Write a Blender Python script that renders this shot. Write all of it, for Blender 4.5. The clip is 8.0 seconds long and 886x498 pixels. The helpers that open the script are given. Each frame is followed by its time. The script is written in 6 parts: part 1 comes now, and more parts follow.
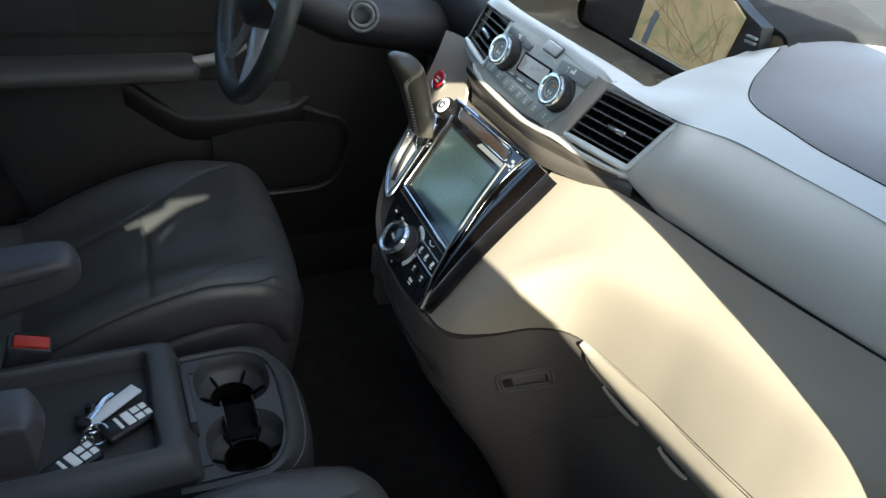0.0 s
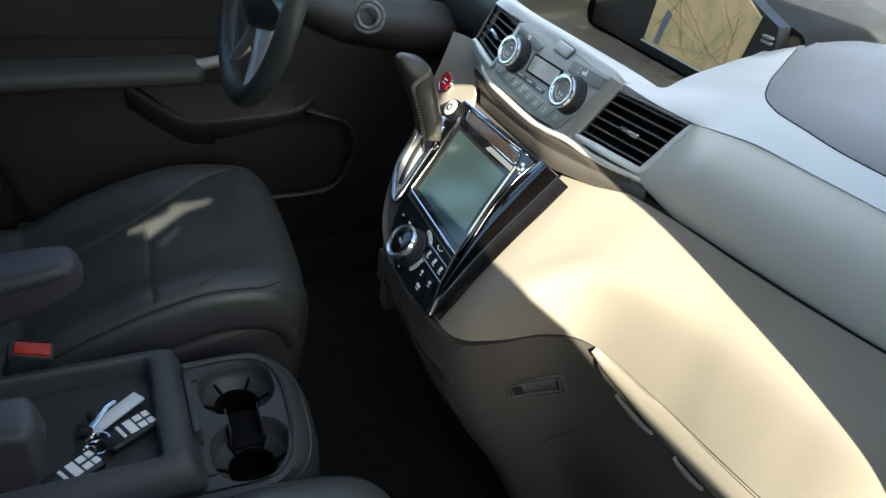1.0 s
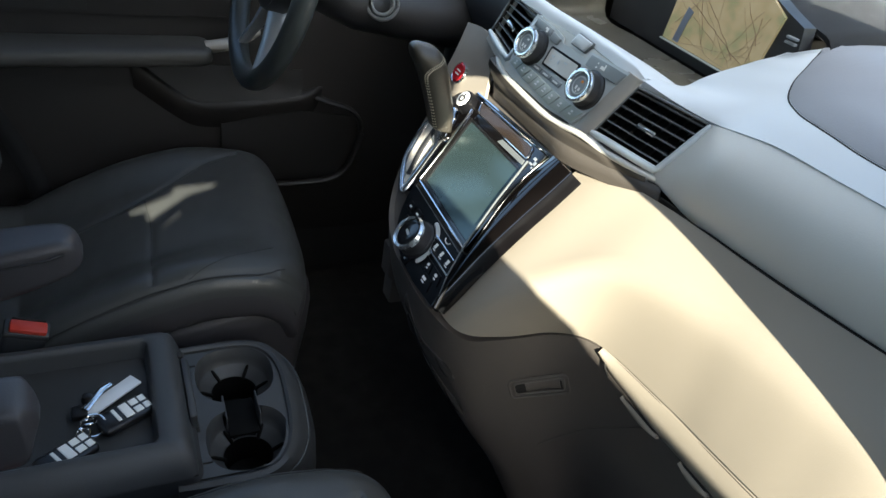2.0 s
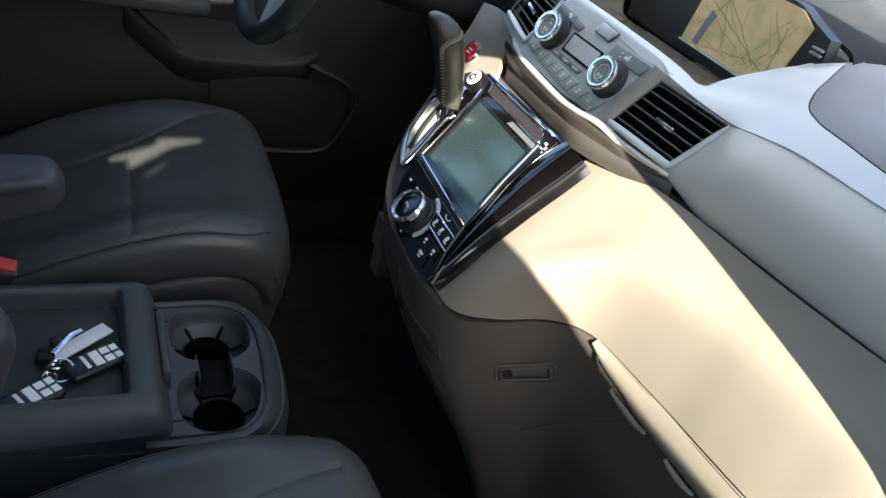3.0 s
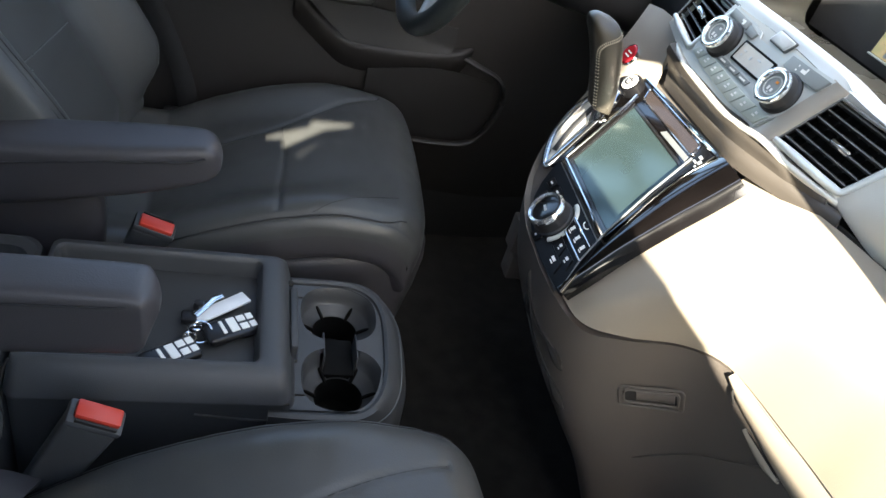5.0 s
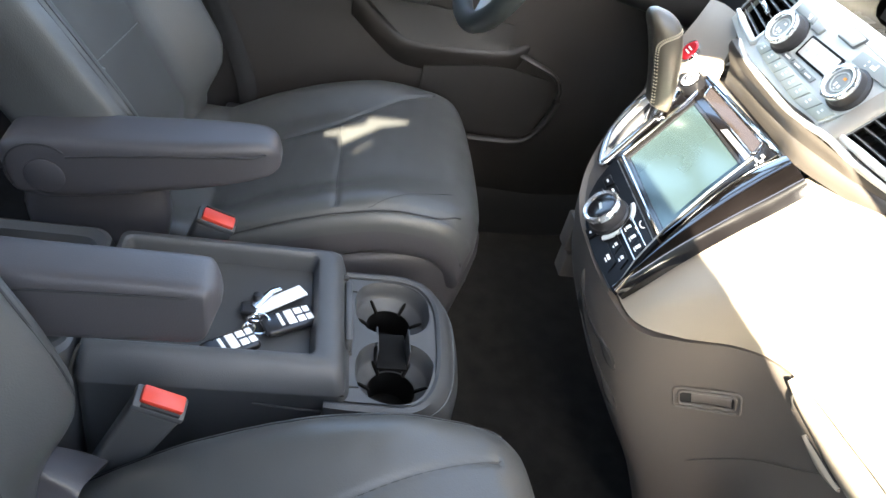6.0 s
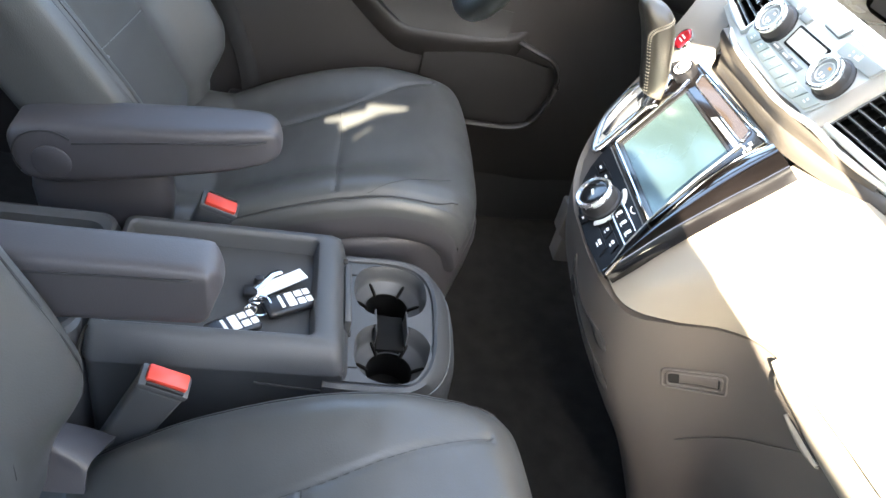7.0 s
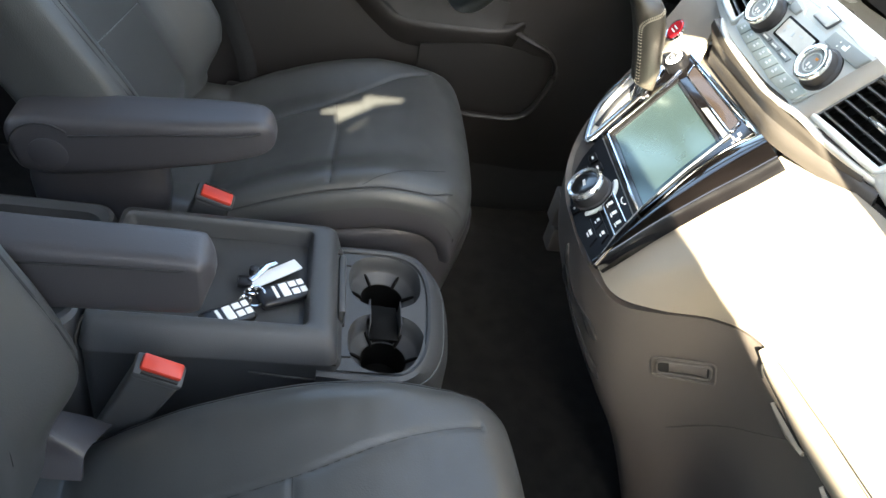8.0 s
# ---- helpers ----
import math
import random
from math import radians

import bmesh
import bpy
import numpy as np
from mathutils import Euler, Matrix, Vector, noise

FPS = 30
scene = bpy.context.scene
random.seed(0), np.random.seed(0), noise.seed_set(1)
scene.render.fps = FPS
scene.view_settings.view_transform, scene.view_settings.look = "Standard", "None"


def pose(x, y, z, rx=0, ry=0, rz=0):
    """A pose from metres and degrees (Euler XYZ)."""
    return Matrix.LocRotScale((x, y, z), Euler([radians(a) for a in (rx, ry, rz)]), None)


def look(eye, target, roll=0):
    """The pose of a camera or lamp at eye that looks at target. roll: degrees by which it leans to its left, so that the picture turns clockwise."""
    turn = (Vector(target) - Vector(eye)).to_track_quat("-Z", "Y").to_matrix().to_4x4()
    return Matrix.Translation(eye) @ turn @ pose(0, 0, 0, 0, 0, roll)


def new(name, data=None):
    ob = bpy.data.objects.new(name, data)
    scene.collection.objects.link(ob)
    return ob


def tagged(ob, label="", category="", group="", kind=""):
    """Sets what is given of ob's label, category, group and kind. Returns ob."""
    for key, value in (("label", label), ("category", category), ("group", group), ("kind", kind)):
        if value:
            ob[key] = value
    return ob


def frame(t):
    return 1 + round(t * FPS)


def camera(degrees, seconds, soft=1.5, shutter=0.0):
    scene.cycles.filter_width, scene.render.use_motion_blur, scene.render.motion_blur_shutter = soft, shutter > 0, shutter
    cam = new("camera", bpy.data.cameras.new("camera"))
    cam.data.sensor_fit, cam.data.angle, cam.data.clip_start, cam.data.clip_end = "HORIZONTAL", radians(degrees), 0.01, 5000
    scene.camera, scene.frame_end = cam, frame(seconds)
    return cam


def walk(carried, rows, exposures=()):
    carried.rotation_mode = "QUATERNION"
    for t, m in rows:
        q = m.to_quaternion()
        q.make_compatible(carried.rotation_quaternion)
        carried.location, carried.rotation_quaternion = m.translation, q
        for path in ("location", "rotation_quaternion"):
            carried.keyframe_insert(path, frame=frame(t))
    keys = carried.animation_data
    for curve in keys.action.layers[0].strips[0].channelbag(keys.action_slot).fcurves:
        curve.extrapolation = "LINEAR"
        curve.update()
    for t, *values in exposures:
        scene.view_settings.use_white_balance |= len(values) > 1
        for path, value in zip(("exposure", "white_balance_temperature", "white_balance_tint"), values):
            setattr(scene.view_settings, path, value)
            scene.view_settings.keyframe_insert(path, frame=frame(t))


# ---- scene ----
cam = camera(62.8, 8.0)
PATH = [
    (0, (-0.189, -0.804, 1.226), (0.605, 0.664, 0.123), 8.2),
    (0.5, (-0.19, -0.798, 1.223), (0.604, 0.671, 0.122), 8.2),
    (1, (-0.189, -0.785, 1.215), (0.601, 0.691, 0.12), 8.0),
    (2.5, (-0.206, -0.761, 1.18), (0.636, 0.684, 0.083), 14.0),
    (3, (-0.244, -0.749, 1.15), (0.666, 0.669, 0.072), 18.6),
    (3.5, (-0.249, -0.736, 1.141), (0.636, 0.681, 0.042), 20.9),
    (4, (-0.269, -0.722, 1.135), (0.576, 0.702, 0.012), 21.8),
    (4.5, (-0.247, -0.723, 1.145), (0.454, 0.743, -0.02), 19.9),
    (5, (-0.231, -0.733, 1.145), (0.331, 0.78, -0.037), 17.8),
    (6.5, (-0.235, -0.742, 1.154), (0.174, 0.774, -0.085), 15.5),
    (7, (-0.228, -0.759, 1.167), (0.187, 0.741, -0.09), 15.8),
    (7.5, (-0.213, -0.768, 1.177), (0.187, 0.721, -0.097), 15.3),
    (8, (-0.212, -0.768, 1.176), (0.191, 0.717, -0.102), 15.5),
]
from mathutils.bvhtree import BVHTree

walk(cam, [(t, look(eye, target, roll)) for t, eye, target, roll in PATH],
     exposures=[(0.0, 2.37, 6300, 3), (2.5, 2.32, 6300, 5), (3.5, 2.51, 6350, 9), (4.0, 2.46, 6450, 7), (4.5, 2.67, 6450, 8), (5.0, 3.32, 6650, 8), (6.5, 4.75, 6900, 9), (7.0, 4.78, 6900, 9), (7.5, 4.49, 7000, 8), (8.0, 4.03, 7000, 6)])

# ---- light ----
SUN_WAY = Vector((0.25, 1.0, -0.52)).normalized()
world = bpy.data.worlds.new("sky")
scene.world = world
world.use_nodes = True
wn = world.node_tree.nodes
sky = wn.new("ShaderNodeTexSky")
sky.sky_type, sky.sun_disc = "NISHITA", False
sky.sun_elevation = math.asin(-SUN_WAY.z)
sky.sun_rotation = math.atan2(-SUN_WAY.x, -SUN_WAY.y)
world.node_tree.links.new(sky.outputs[0], wn["Background"].inputs[0])
wn["Background"].inputs[1].default_value = 0.100
sun = new("sun", bpy.data.lights.new("sun", "SUN"))
sun.data.energy, sun.data.angle, sun.data.color = 4.8, radians(0.30), (1.0, 0.92, 0.77)
sun.rotation_mode = "QUATERNION"
sun.rotation_quaternion = SUN_WAY.to_track_quat("-Z", "Y")


# ---- materials ----
def material(name, color, rough=0.5, metal=0.0, var=0.12, var_scale=6.0, grain=0.0, grain_scale=700.0, kind="noise",
             coat=0.0, rough_var=0.08, spec=0.5):
    m = bpy.data.materials.new(name)
    m.use_nodes = True
    nt = m.node_tree
    b = nt.nodes["Principled BSDF"]
    b.inputs["Roughness"].default_value = rough
    b.inputs["Metallic"].default_value = metal
    b.inputs["Coat Weight"].default_value = coat
    b.inputs["Coat Roughness"].default_value = 0.06
    b.inputs["Specular IOR Level"].default_value = spec
    co = nt.nodes.new("ShaderNodeTexCoord")
    big = nt.nodes.new("ShaderNodeTexNoise")
    big.inputs["Scale"].default_value, big.inputs["Detail"].default_value = var_scale, 5.0
    nt.links.new(co.outputs["Object"], big.inputs["Vector"])
    ramp = nt.nodes.new("ShaderNodeMixRGB")
    ramp.inputs[1].default_value = (*[c * (1 - var) for c in color], 1)
    ramp.inputs[2].default_value = (*[min(1, c * (1 + var)) for c in color], 1)
    nt.links.new(big.outputs["Fac"], ramp.inputs[0])
    nt.links.new(ramp.outputs[0], b.inputs["Base Color"])
    if rough_var:
        mr = nt.nodes.new("ShaderNodeMapRange")
        mr.inputs["To Min"].default_value, mr.inputs["To Max"].default_value = max(0.02, rough - rough_var), min(1, rough + rough_var)
        nt.links.new(big.outputs["Fac"], mr.inputs["Value"])
        nt.links.new(mr.outputs[0], b.inputs["Roughness"])
    if grain:
        t = nt.nodes.new("ShaderNodeTexVoronoi" if kind == "cell" else "ShaderNodeTexNoise")
        t.inputs["Scale"].default_value = grain_scale
        nt.links.new(co.outputs["Object"], t.inputs["Vector"])
        bump = nt.nodes.new("ShaderNodeBump")
        bump.inputs["Strength"].default_value, bump.inputs["Distance"].default_value = grain, 0.001
        nt.links.new(t.outputs[0], bump.inputs["Height"])
        nt.links.new(bump.outputs[0], b.inputs["Normal"])
    return m


M_TINT = material("opaque_dark_pane", (0.012, 0.013, 0.014), 0.06, var=0.1)
M_WELL = material("gloss_well", (0.105, 0.098, 0.080), 0.26, var=0.2, var_scale=10)
M_LEATHER = material("grey_leather", (0.0555, 0.0570, 0.0560), 0.40, var=0.12, var_scale=5, grain=0.13, grain_scale=520, kind="cell")
M_LEATHER_SIDE = material("grey_vinyl", (0.0505, 0.0475, 0.0510), 0.46, var=0.10, var_scale=6, grain=0.12, grain_scale=520, kind="cell")
M_THREAD = material("seam_thread", (0.014, 0.014, 0.015), 0.7, var=0.2, var_scale=90)
M_STITCH = material("pale_stitching", (0.42, 0.38, 0.30), 0.7, var=0.1, var_scale=90)
M_CONSOLE = material("dark_grey_plastic", (0.0500, 0.0520, 0.0545), 0.48, var=0.08, var_scale=9, grain=0.22, grain_scale=800)
M_CONSOLE_IN = material("tray_lining", (0.0330, 0.0340, 0.0350), 0.6, var=0.1, var_scale=14, grain=0.3, grain_scale=600)
M_RUBBER = material("black_rubber", (0.003, 0.003, 0.003), 0.7, var=0.2, var_scale=30, spec=0.12)
# one dash plastic twice: a sunlit colour, then a shaded one
M_DASH_LIT = material("dash_plastic_lit", (0.255, 0.222, 0.178), 0.50, var=0.05, var_scale=4, grain=0.07, grain_scale=650, kind="cell")
M_DASH_SHADE = material("dash_plastic_shaded", (0.088, 0.075, 0.065), 0.52, var=0.06, var_scale=4, grain=0.09, grain_scale=650, kind="cell")
M_TRIM = material("satin_metallic_trim", (0.56, 0.55, 0.51), 0.33, metal=0.20, var=0.05, var_scale=5, grain=0.05, grain_scale=1200)
# blue sky light is put into this grey's base colour
M_SKY_GREY = material("sky_tinted_grey", (0.70, 0.735, 0.765), 0.36, var=0.05, var_scale=5, grain=0.08, grain_scale=650, kind="cell")
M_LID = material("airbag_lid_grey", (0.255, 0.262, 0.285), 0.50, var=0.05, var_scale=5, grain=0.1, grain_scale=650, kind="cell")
M_GAP = material("joint_black", (0.012, 0.011, 0.01), 0.8, var=0.1, var_scale=30)
M_BLACK = material("gloss_black", (0.010, 0.010, 0.011), 0.16, var=0.2, var_scale=12, coat=0.4, rough_var=0.05)
M_SATIN_BLACK = material("satin_black", (0.022, 0.022, 0.024), 0.42, var=0.15, var_scale=20)
M_WOOD = material("dark_walnut_gloss", (0.0030, 0.0024, 0.0024), 0.09, var=0.6, var_scale=22, coat=0.8, rough_var=0.04)
M_CHROME = material("chrome", (0.78, 0.78, 0.78), 0.10, metal=1.0, var=0.04, var_scale=20, rough_var=0.04)
M_SILVER = material("silver_paint", (0.50, 0.52, 0.54), 0.33, metal=0.6, var=0.04, var_scale=12)
M_BUTTON = material("grey_green_button", (0.44, 0.48, 0.44), 0.42, var=0.06, var_scale=30)
M_FACE = material("grey_control_face", (0.53, 0.565, 0.57), 0.42, var=0.06, var_scale=20)
M_DARKKEY = material("dark_grey_key", (0.25, 0.27, 0.275), 0.42, var=0.06, var_scale=20)
M_SLAT = material("vent_slat_black", (0.014, 0.014, 0.015), 0.5, var=0.1, var_scale=20)
M_PRINT = material("white_print", (0.88, 0.88, 0.86), 0.5, var=0.03, var_scale=40)
M_RED = material("red_plastic", (0.52, 0.045, 0.026), 0.38, var=0.08, var_scale=40)
M_START = material("red_button", (0.50, 0.02, 0.03), 0.25, var=0.2, var_scale=60, coat=0.4)
M_CARPET = material("charcoal_carpet", (0.019, 0.0178, 0.0162), 0.95, var=0.6, var_scale=26, grain=0.9, grain_scale=900, spec=0.1)
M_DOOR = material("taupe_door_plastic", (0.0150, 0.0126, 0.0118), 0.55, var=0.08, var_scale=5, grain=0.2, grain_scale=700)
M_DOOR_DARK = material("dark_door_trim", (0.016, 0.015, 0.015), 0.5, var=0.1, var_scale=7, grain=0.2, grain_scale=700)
M_LCD = material("climate_lcd", (0.62, 0.60, 0.55), 0.22, var=0.12, var_scale=60, coat=0.3)
M_SHELL = material("headliner", (0.35, 0.33, 0.30), 0.9, var=0.06, var_scale=8)
M_PAINT = material("body_paint", (0.20, 0.21, 0.23), 0.3, metal=0.3, var=0.04, var_scale=3, coat=0.6)
M_ASPHALT = material("asphalt", (0.055, 0.054, 0.052), 0.9, var=0.3, var_scale=2.5, grain=0.8, grain_scale=120)
M_FOB = material("black_fob_plastic", (0.014, 0.014, 0.016), 0.3, var=0.15, var_scale=60)
M_TAG = material("white_tag", (0.72, 0.74, 0.76), 0.35, var=0.06, var_scale=60)
M_SCREEN = material("touchscreen_glass", (0.026, 0.042, 0.044), 0.20, var=0.25, var_scale=9, coat=0.0, rough_var=0.07, spec=1.0)
M_SCREEN.node_tree.nodes["Principled BSDF"].inputs["Specular Tint"].default_value = (0.84, 1.0, 0.95, 1)
M_PANEL = material("satin_black_panel", (0.006, 0.006, 0.007), 0.30, var=0.2, var_scale=15, spec=0.12)
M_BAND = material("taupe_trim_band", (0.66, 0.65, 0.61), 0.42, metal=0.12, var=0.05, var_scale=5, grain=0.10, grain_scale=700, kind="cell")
M_RING = material("bright_satin_chrome", (0.88, 0.88, 0.87), 0.17, metal=0.9, var=0.04, var_scale=20, rough_var=0.05)
M_CHEEK = material("satin_vent_bar", (0.42, 0.39, 0.35), 0.36, metal=0.25, var=0.05, var_scale=5, grain=0.05, grain_scale=1200)
M_BELT = material("belt_webbing", (0.008, 0.008, 0.009), 0.75, var=0.2, var_scale=40, grain=0.4, grain_scale=900)
M_SHELF = material("dark_taupe_shelf", (0.055, 0.048, 0.042), 0.42, var=0.05, var_scale=6, grain=0.08, grain_scale=700)
# lighter than the lower panel, in place of daylight on the start plate
M_PLATE_LIT = material("start_plate_lit", (0.30, 0.265, 0.225), 0.5, var=0.06, var_scale=6, grain=0.09, grain_scale=650, kind="cell")
M_VENT_EDGE = material("bright_vent_edge", (0.74, 0.79, 0.81), 0.30, metal=0.25, var=0.05, var_scale=12)
M_SLAT_EDGE = material("slat_front_edge", (0.13, 0.14, 0.145), 0.30, var=0.08, var_scale=30)
M_BRONZE = material("bronze_inlay", (0.07, 0.048, 0.034), 0.25, metal=0.6, var=0.2, var_scale=30, coat=0.5)


# ---- mesh tools ----
ORIGIN = {}


def thing(name, at, label, category, group="", kind=""):
    ob = new(name)
    ob.empty_display_size = 0.05
    ob.location = at
    ORIGIN[ob.name] = Vector(at)
    return tagged(ob, label, category, group, kind)


def part(name, bm, material_, parent=None, label="", smooth=40):
    """Links a bmesh in world coordinates as one mesh under its parent."""
    at = ORIGIN[parent.name] if parent else Vector((0, 0, 0))
    bmesh.ops.translate(bm, verts=bm.verts, vec=-at)
    me = bpy.data.meshes.new(name)
    bm.to_mesh(me)
    bm.free()
    me.materials.append(material_)
    me.polygons.foreach_set("use_smooth", [True] * len(me.polygons))
    me.set_sharp_from_angle(angle=radians(smooth))
    ob = new(name, me)
    if parent:
        ob.parent = parent
    ORIGIN[ob.name] = at
    if label:
        ob["label"] = label
    return ob


def setting(name, bm, material_, label, category="setting"):
    return tagged(part(name, bm, material_), label, category, "", "structure")


def spline(a, n):
    """Catmull-Rom through the rows of a (k, ...), n steps a span."""
    a = np.asarray(a, float)
    p = np.concatenate([[2 * a[0] - a[1]], a, [2 * a[-1] - a[-2]]])
    out = []
    for i in range(len(a) - 1):
        p0, p1, p2, p3 = p[i:i + 4]
        for k in range(n):
            t = k / n
            out.append(0.5 * (2 * p1 + (p2 - p0) * t + (2 * p0 - 5 * p1 + 4 * p2 - p3) * t * t + (3 * p1 - p0 - 3 * p2 + p3) * t ** 3))
    out.append(a[-1])
    return np.array(out)


def net(rows, nu=6, nv=6, thick=0.006, skip=(), flip=False, curve=True):
    """A shell through a net of points: rows[i][j]; cells (i, j) in skip stay open. thick goes against the normal."""
    g = np.array(rows, float)
    if curve:
        s = spline(spline(g, nu).transpose(1, 0, 2), nv).transpose(1, 0, 2)
    else:
        lin = lambda a, n: np.concatenate([np.concatenate([a[i] + (a[i + 1] - a[i]) * k / n for k in range(n)]).reshape((n,) + a.shape[1:]) for i in range(len(a) - 1)] + [a[-1:]])
        s = lin(lin(g, nu).transpose(1, 0, 2), nv).transpose(1, 0, 2)
    R, C = s.shape[:2]
    du = np.gradient(s, axis=0)
    dv = np.gradient(s, axis=1)
    n = np.cross(du, dv)
    n /= np.maximum(np.linalg.norm(n, axis=2, keepdims=True), 1e-9)
    if flip:
        n = -n
    bm = bmesh.new()
    top = [[bm.verts.new(s[i, j]) for j in range(C)] for i in range(R)]
    low = [[bm.verts.new(s[i, j] - n[i, j] * thick) for j in range(C)] for i in range(R)]
    solid = np.ones((R - 1, C - 1), bool)
    for i, j in skip:
        solid[i * nu:(i + 1) * nu, j * nv:(j + 1) * nv] = False

    def quad(a, b, c, d):
        try:
            bm.faces.new((a, d, c, b) if not flip else (a, b, c, d))
        except ValueError:
            pass
    for i in range(R - 1):
        for j in range(C - 1):
            if not solid[i, j]:
                continue
            # faces wind so that the shell looks along n
            quad(top[i][j], top[i][j + 1], top[i + 1][j + 1], top[i + 1][j])
            quad(low[i][j], low[i + 1][j], low[i + 1][j + 1], low[i][j + 1])
            for di, dj, a, b in ((-1, 0, (i, j), (i, j + 1)), (1, 0, (i + 1, j + 1), (i + 1, j)),
                                 (0, -1, (i + 1, j), (i, j)), (0, 1, (i, j + 1), (i + 1, j + 1))):
                ii, jj = i + di, j + dj
                if not (0 <= ii < R - 1 and 0 <= jj < C - 1) or not solid[ii, jj]:
                    quad(top[a[0]][a[1]], low[a[0]][a[1]], low[b[0]][b[1]], top[b[0]][b[1]])
    for v in [v for v in bm.verts if not v.link_faces]:
        bm.verts.remove(v)
    bmesh.ops.recalc_face_normals(bm, faces=bm.faces)
    return bm


def box(c, size, r=0.004, seg=2, m=None, taper=None):
    bm = bmesh.new()
    bmesh.ops.create_cube(bm, size=1)
    for v in bm.verts:
        v.co = Vector((v.co.x * size[0], v.co.y * size[1], v.co.z * size[2]))
        if taper:
            taper(v.co)
    if r:
        bmesh.ops.bevel(bm, geom=bm.edges[:] + bm.verts[:], offset=r, segments=seg, profile=0.5, affect="EDGES")
    bmesh.ops.transform(bm, verts=bm.verts, matrix=(m or Matrix()) @ Matrix.Translation(c))
    return bm


def lathe(profile, m=None, seg=32, skip=None):
    """Turns (radius, height) round z; skip(angle, k) leaves faces open."""
    bm = bmesh.new()
    rings = []
    for r, h in profile:
        rings.append([bm.verts.new((r * math.cos(2 * math.pi * k / seg), r * math.sin(2 * math.pi * k / seg), h)) for k in range(seg)] if r > 1e-6 else [bm.verts.new((0, 0, h))])
    for i in range(len(rings) - 1):
        a, b = rings[i], rings[i + 1]
        for k in range(seg):
            if skip and skip(2 * math.pi * (k + 0.5) / seg, i):
                continue
            q = (k + 1) % seg
            if len(a) == 1:
                bm.faces.new((a[0], b[k], b[q]))
            elif len(b) == 1:
                bm.faces.new((a[k], b[0], a[q]))
            else:
                bm.faces.new((a[k], b[k], b[q], a[q]))
    bmesh.ops.recalc_face_normals(bm, faces=bm.faces)
    if m:
        bmesh.ops.transform(bm, verts=bm.verts, matrix=m)
    return bm


def tube(points, radius, seg=8, closed=False, squash=None):
    p = [Vector(q) for q in points]
    bm = bmesh.new()
    rings = []
    n = len(p)
    ref = Vector((0, 0, 1))
    for i in range(n):
        a, b = (p[(i - 1) % n], p[(i + 1) % n]) if closed else (p[max(i - 1, 0)], p[min(i + 1, n - 1)])
        d = (b - a).normalized()
        side = d.cross(ref)
        if side.length < 0.05:
            side = d.cross(Vector((1, 0, 0)))
        side.normalize()
        up = side.cross(d).normalized()
        r = radius[i] if isinstance(radius, (list, tuple)) else radius
        rings.append([bm.verts.new(p[i] + side * r * math.cos(2 * math.pi * k / seg) + up * r * (squash or 1) * math.sin(2 * math.pi * k / seg)) for k in range(seg)])
    for i in range(n if closed else n - 1):
        a, b = rings[i], rings[(i + 1) % n]
        for k in range(seg):
            bm.faces.new((a[k], a[(k + 1) % seg], b[(k + 1) % seg], b[k]))
    if not closed:
        bm.faces.new(rings[0][::-1])
        bm.faces.new(rings[-1])
    bmesh.ops.recalc_face_normals(bm, faces=bm.faces)
    return bm


def loft(rings, cap=True):
    """Joins closed rings of equal length, with capped ends."""
    bm = bmesh.new()
    rs = [[bm.verts.new(p) for p in r] for r in rings]
    n = len(rs[0])
    for a, b in zip(rs, rs[1:]):
        for k in range(n):
            bm.faces.new((a[k], a[(k + 1) % n], b[(k + 1) % n], b[k]))
    if cap:
        bm.faces.new(rs[0][::-1])
        bm.faces.new(rs[-1])
    bmesh.ops.recalc_face_normals(bm, faces=bm.faces)
    return bm


def slab(outline, holes, z0, z1, r=0.0):
    """A flat plate between two heights with holes through it; outlines are lists of (x, y)."""
    bm = bmesh.new()
    edges = []
    for loop in [outline] + list(holes):
        vs = [bm.verts.new((x, y, z1)) for x, y in loop]
        edges += [bm.edges.new((vs[i], vs[(i + 1) % len(vs)])) for i in range(len(vs))]
    bmesh.ops.triangle_fill(bm, use_beauty=True, edges=edges)
    res = bmesh.ops.extrude_face_region(bm, geom=bm.faces[:])
    bmesh.ops.translate(bm, verts=[g for g in res["geom"] if isinstance(g, bmesh.types.BMVert)], vec=(0, 0, z0 - z1))
    bmesh.ops.recalc_face_normals(bm, faces=bm.faces)
    return bm


def join(*bms):
    out = bmesh.new()
    for b in bms:
        me = bpy.data.meshes.new("tmp")
        b.to_mesh(me)
        b.free()
        out.from_mesh(me)
        bpy.data.meshes.remove(me)
    return out


def frame_of(p0, u, v):
    """A matrix with its x along u, y along v (made square to u) and z along their normal."""
    u = Vector(u).normalized()
    v = Vector(v)
    v = (v - u * v.dot(u)).normalized()
    n = u.cross(v)
    return Matrix(((u.x, v.x, n.x, p0[0]), (u.y, v.y, n.y, p0[1]), (u.z, v.z, n.z, p0[2]), (0, 0, 0, 1)))


def rounded(x0, y0, x1, y1, r, n=6):
    """A rounded rectangle's outline."""
    out = []
    for cx, cy, a in ((x1 - r, y1 - r, 0), (x0 + r, y1 - r, 90), (x0 + r, y0 + r, 180), (x1 - r, y0 + r, 270)):
        for k in range(n + 1):
            t = radians(a + 90 * k / n)
            out.append((cx + r * math.cos(t), cy + r * math.sin(t)))
    return out


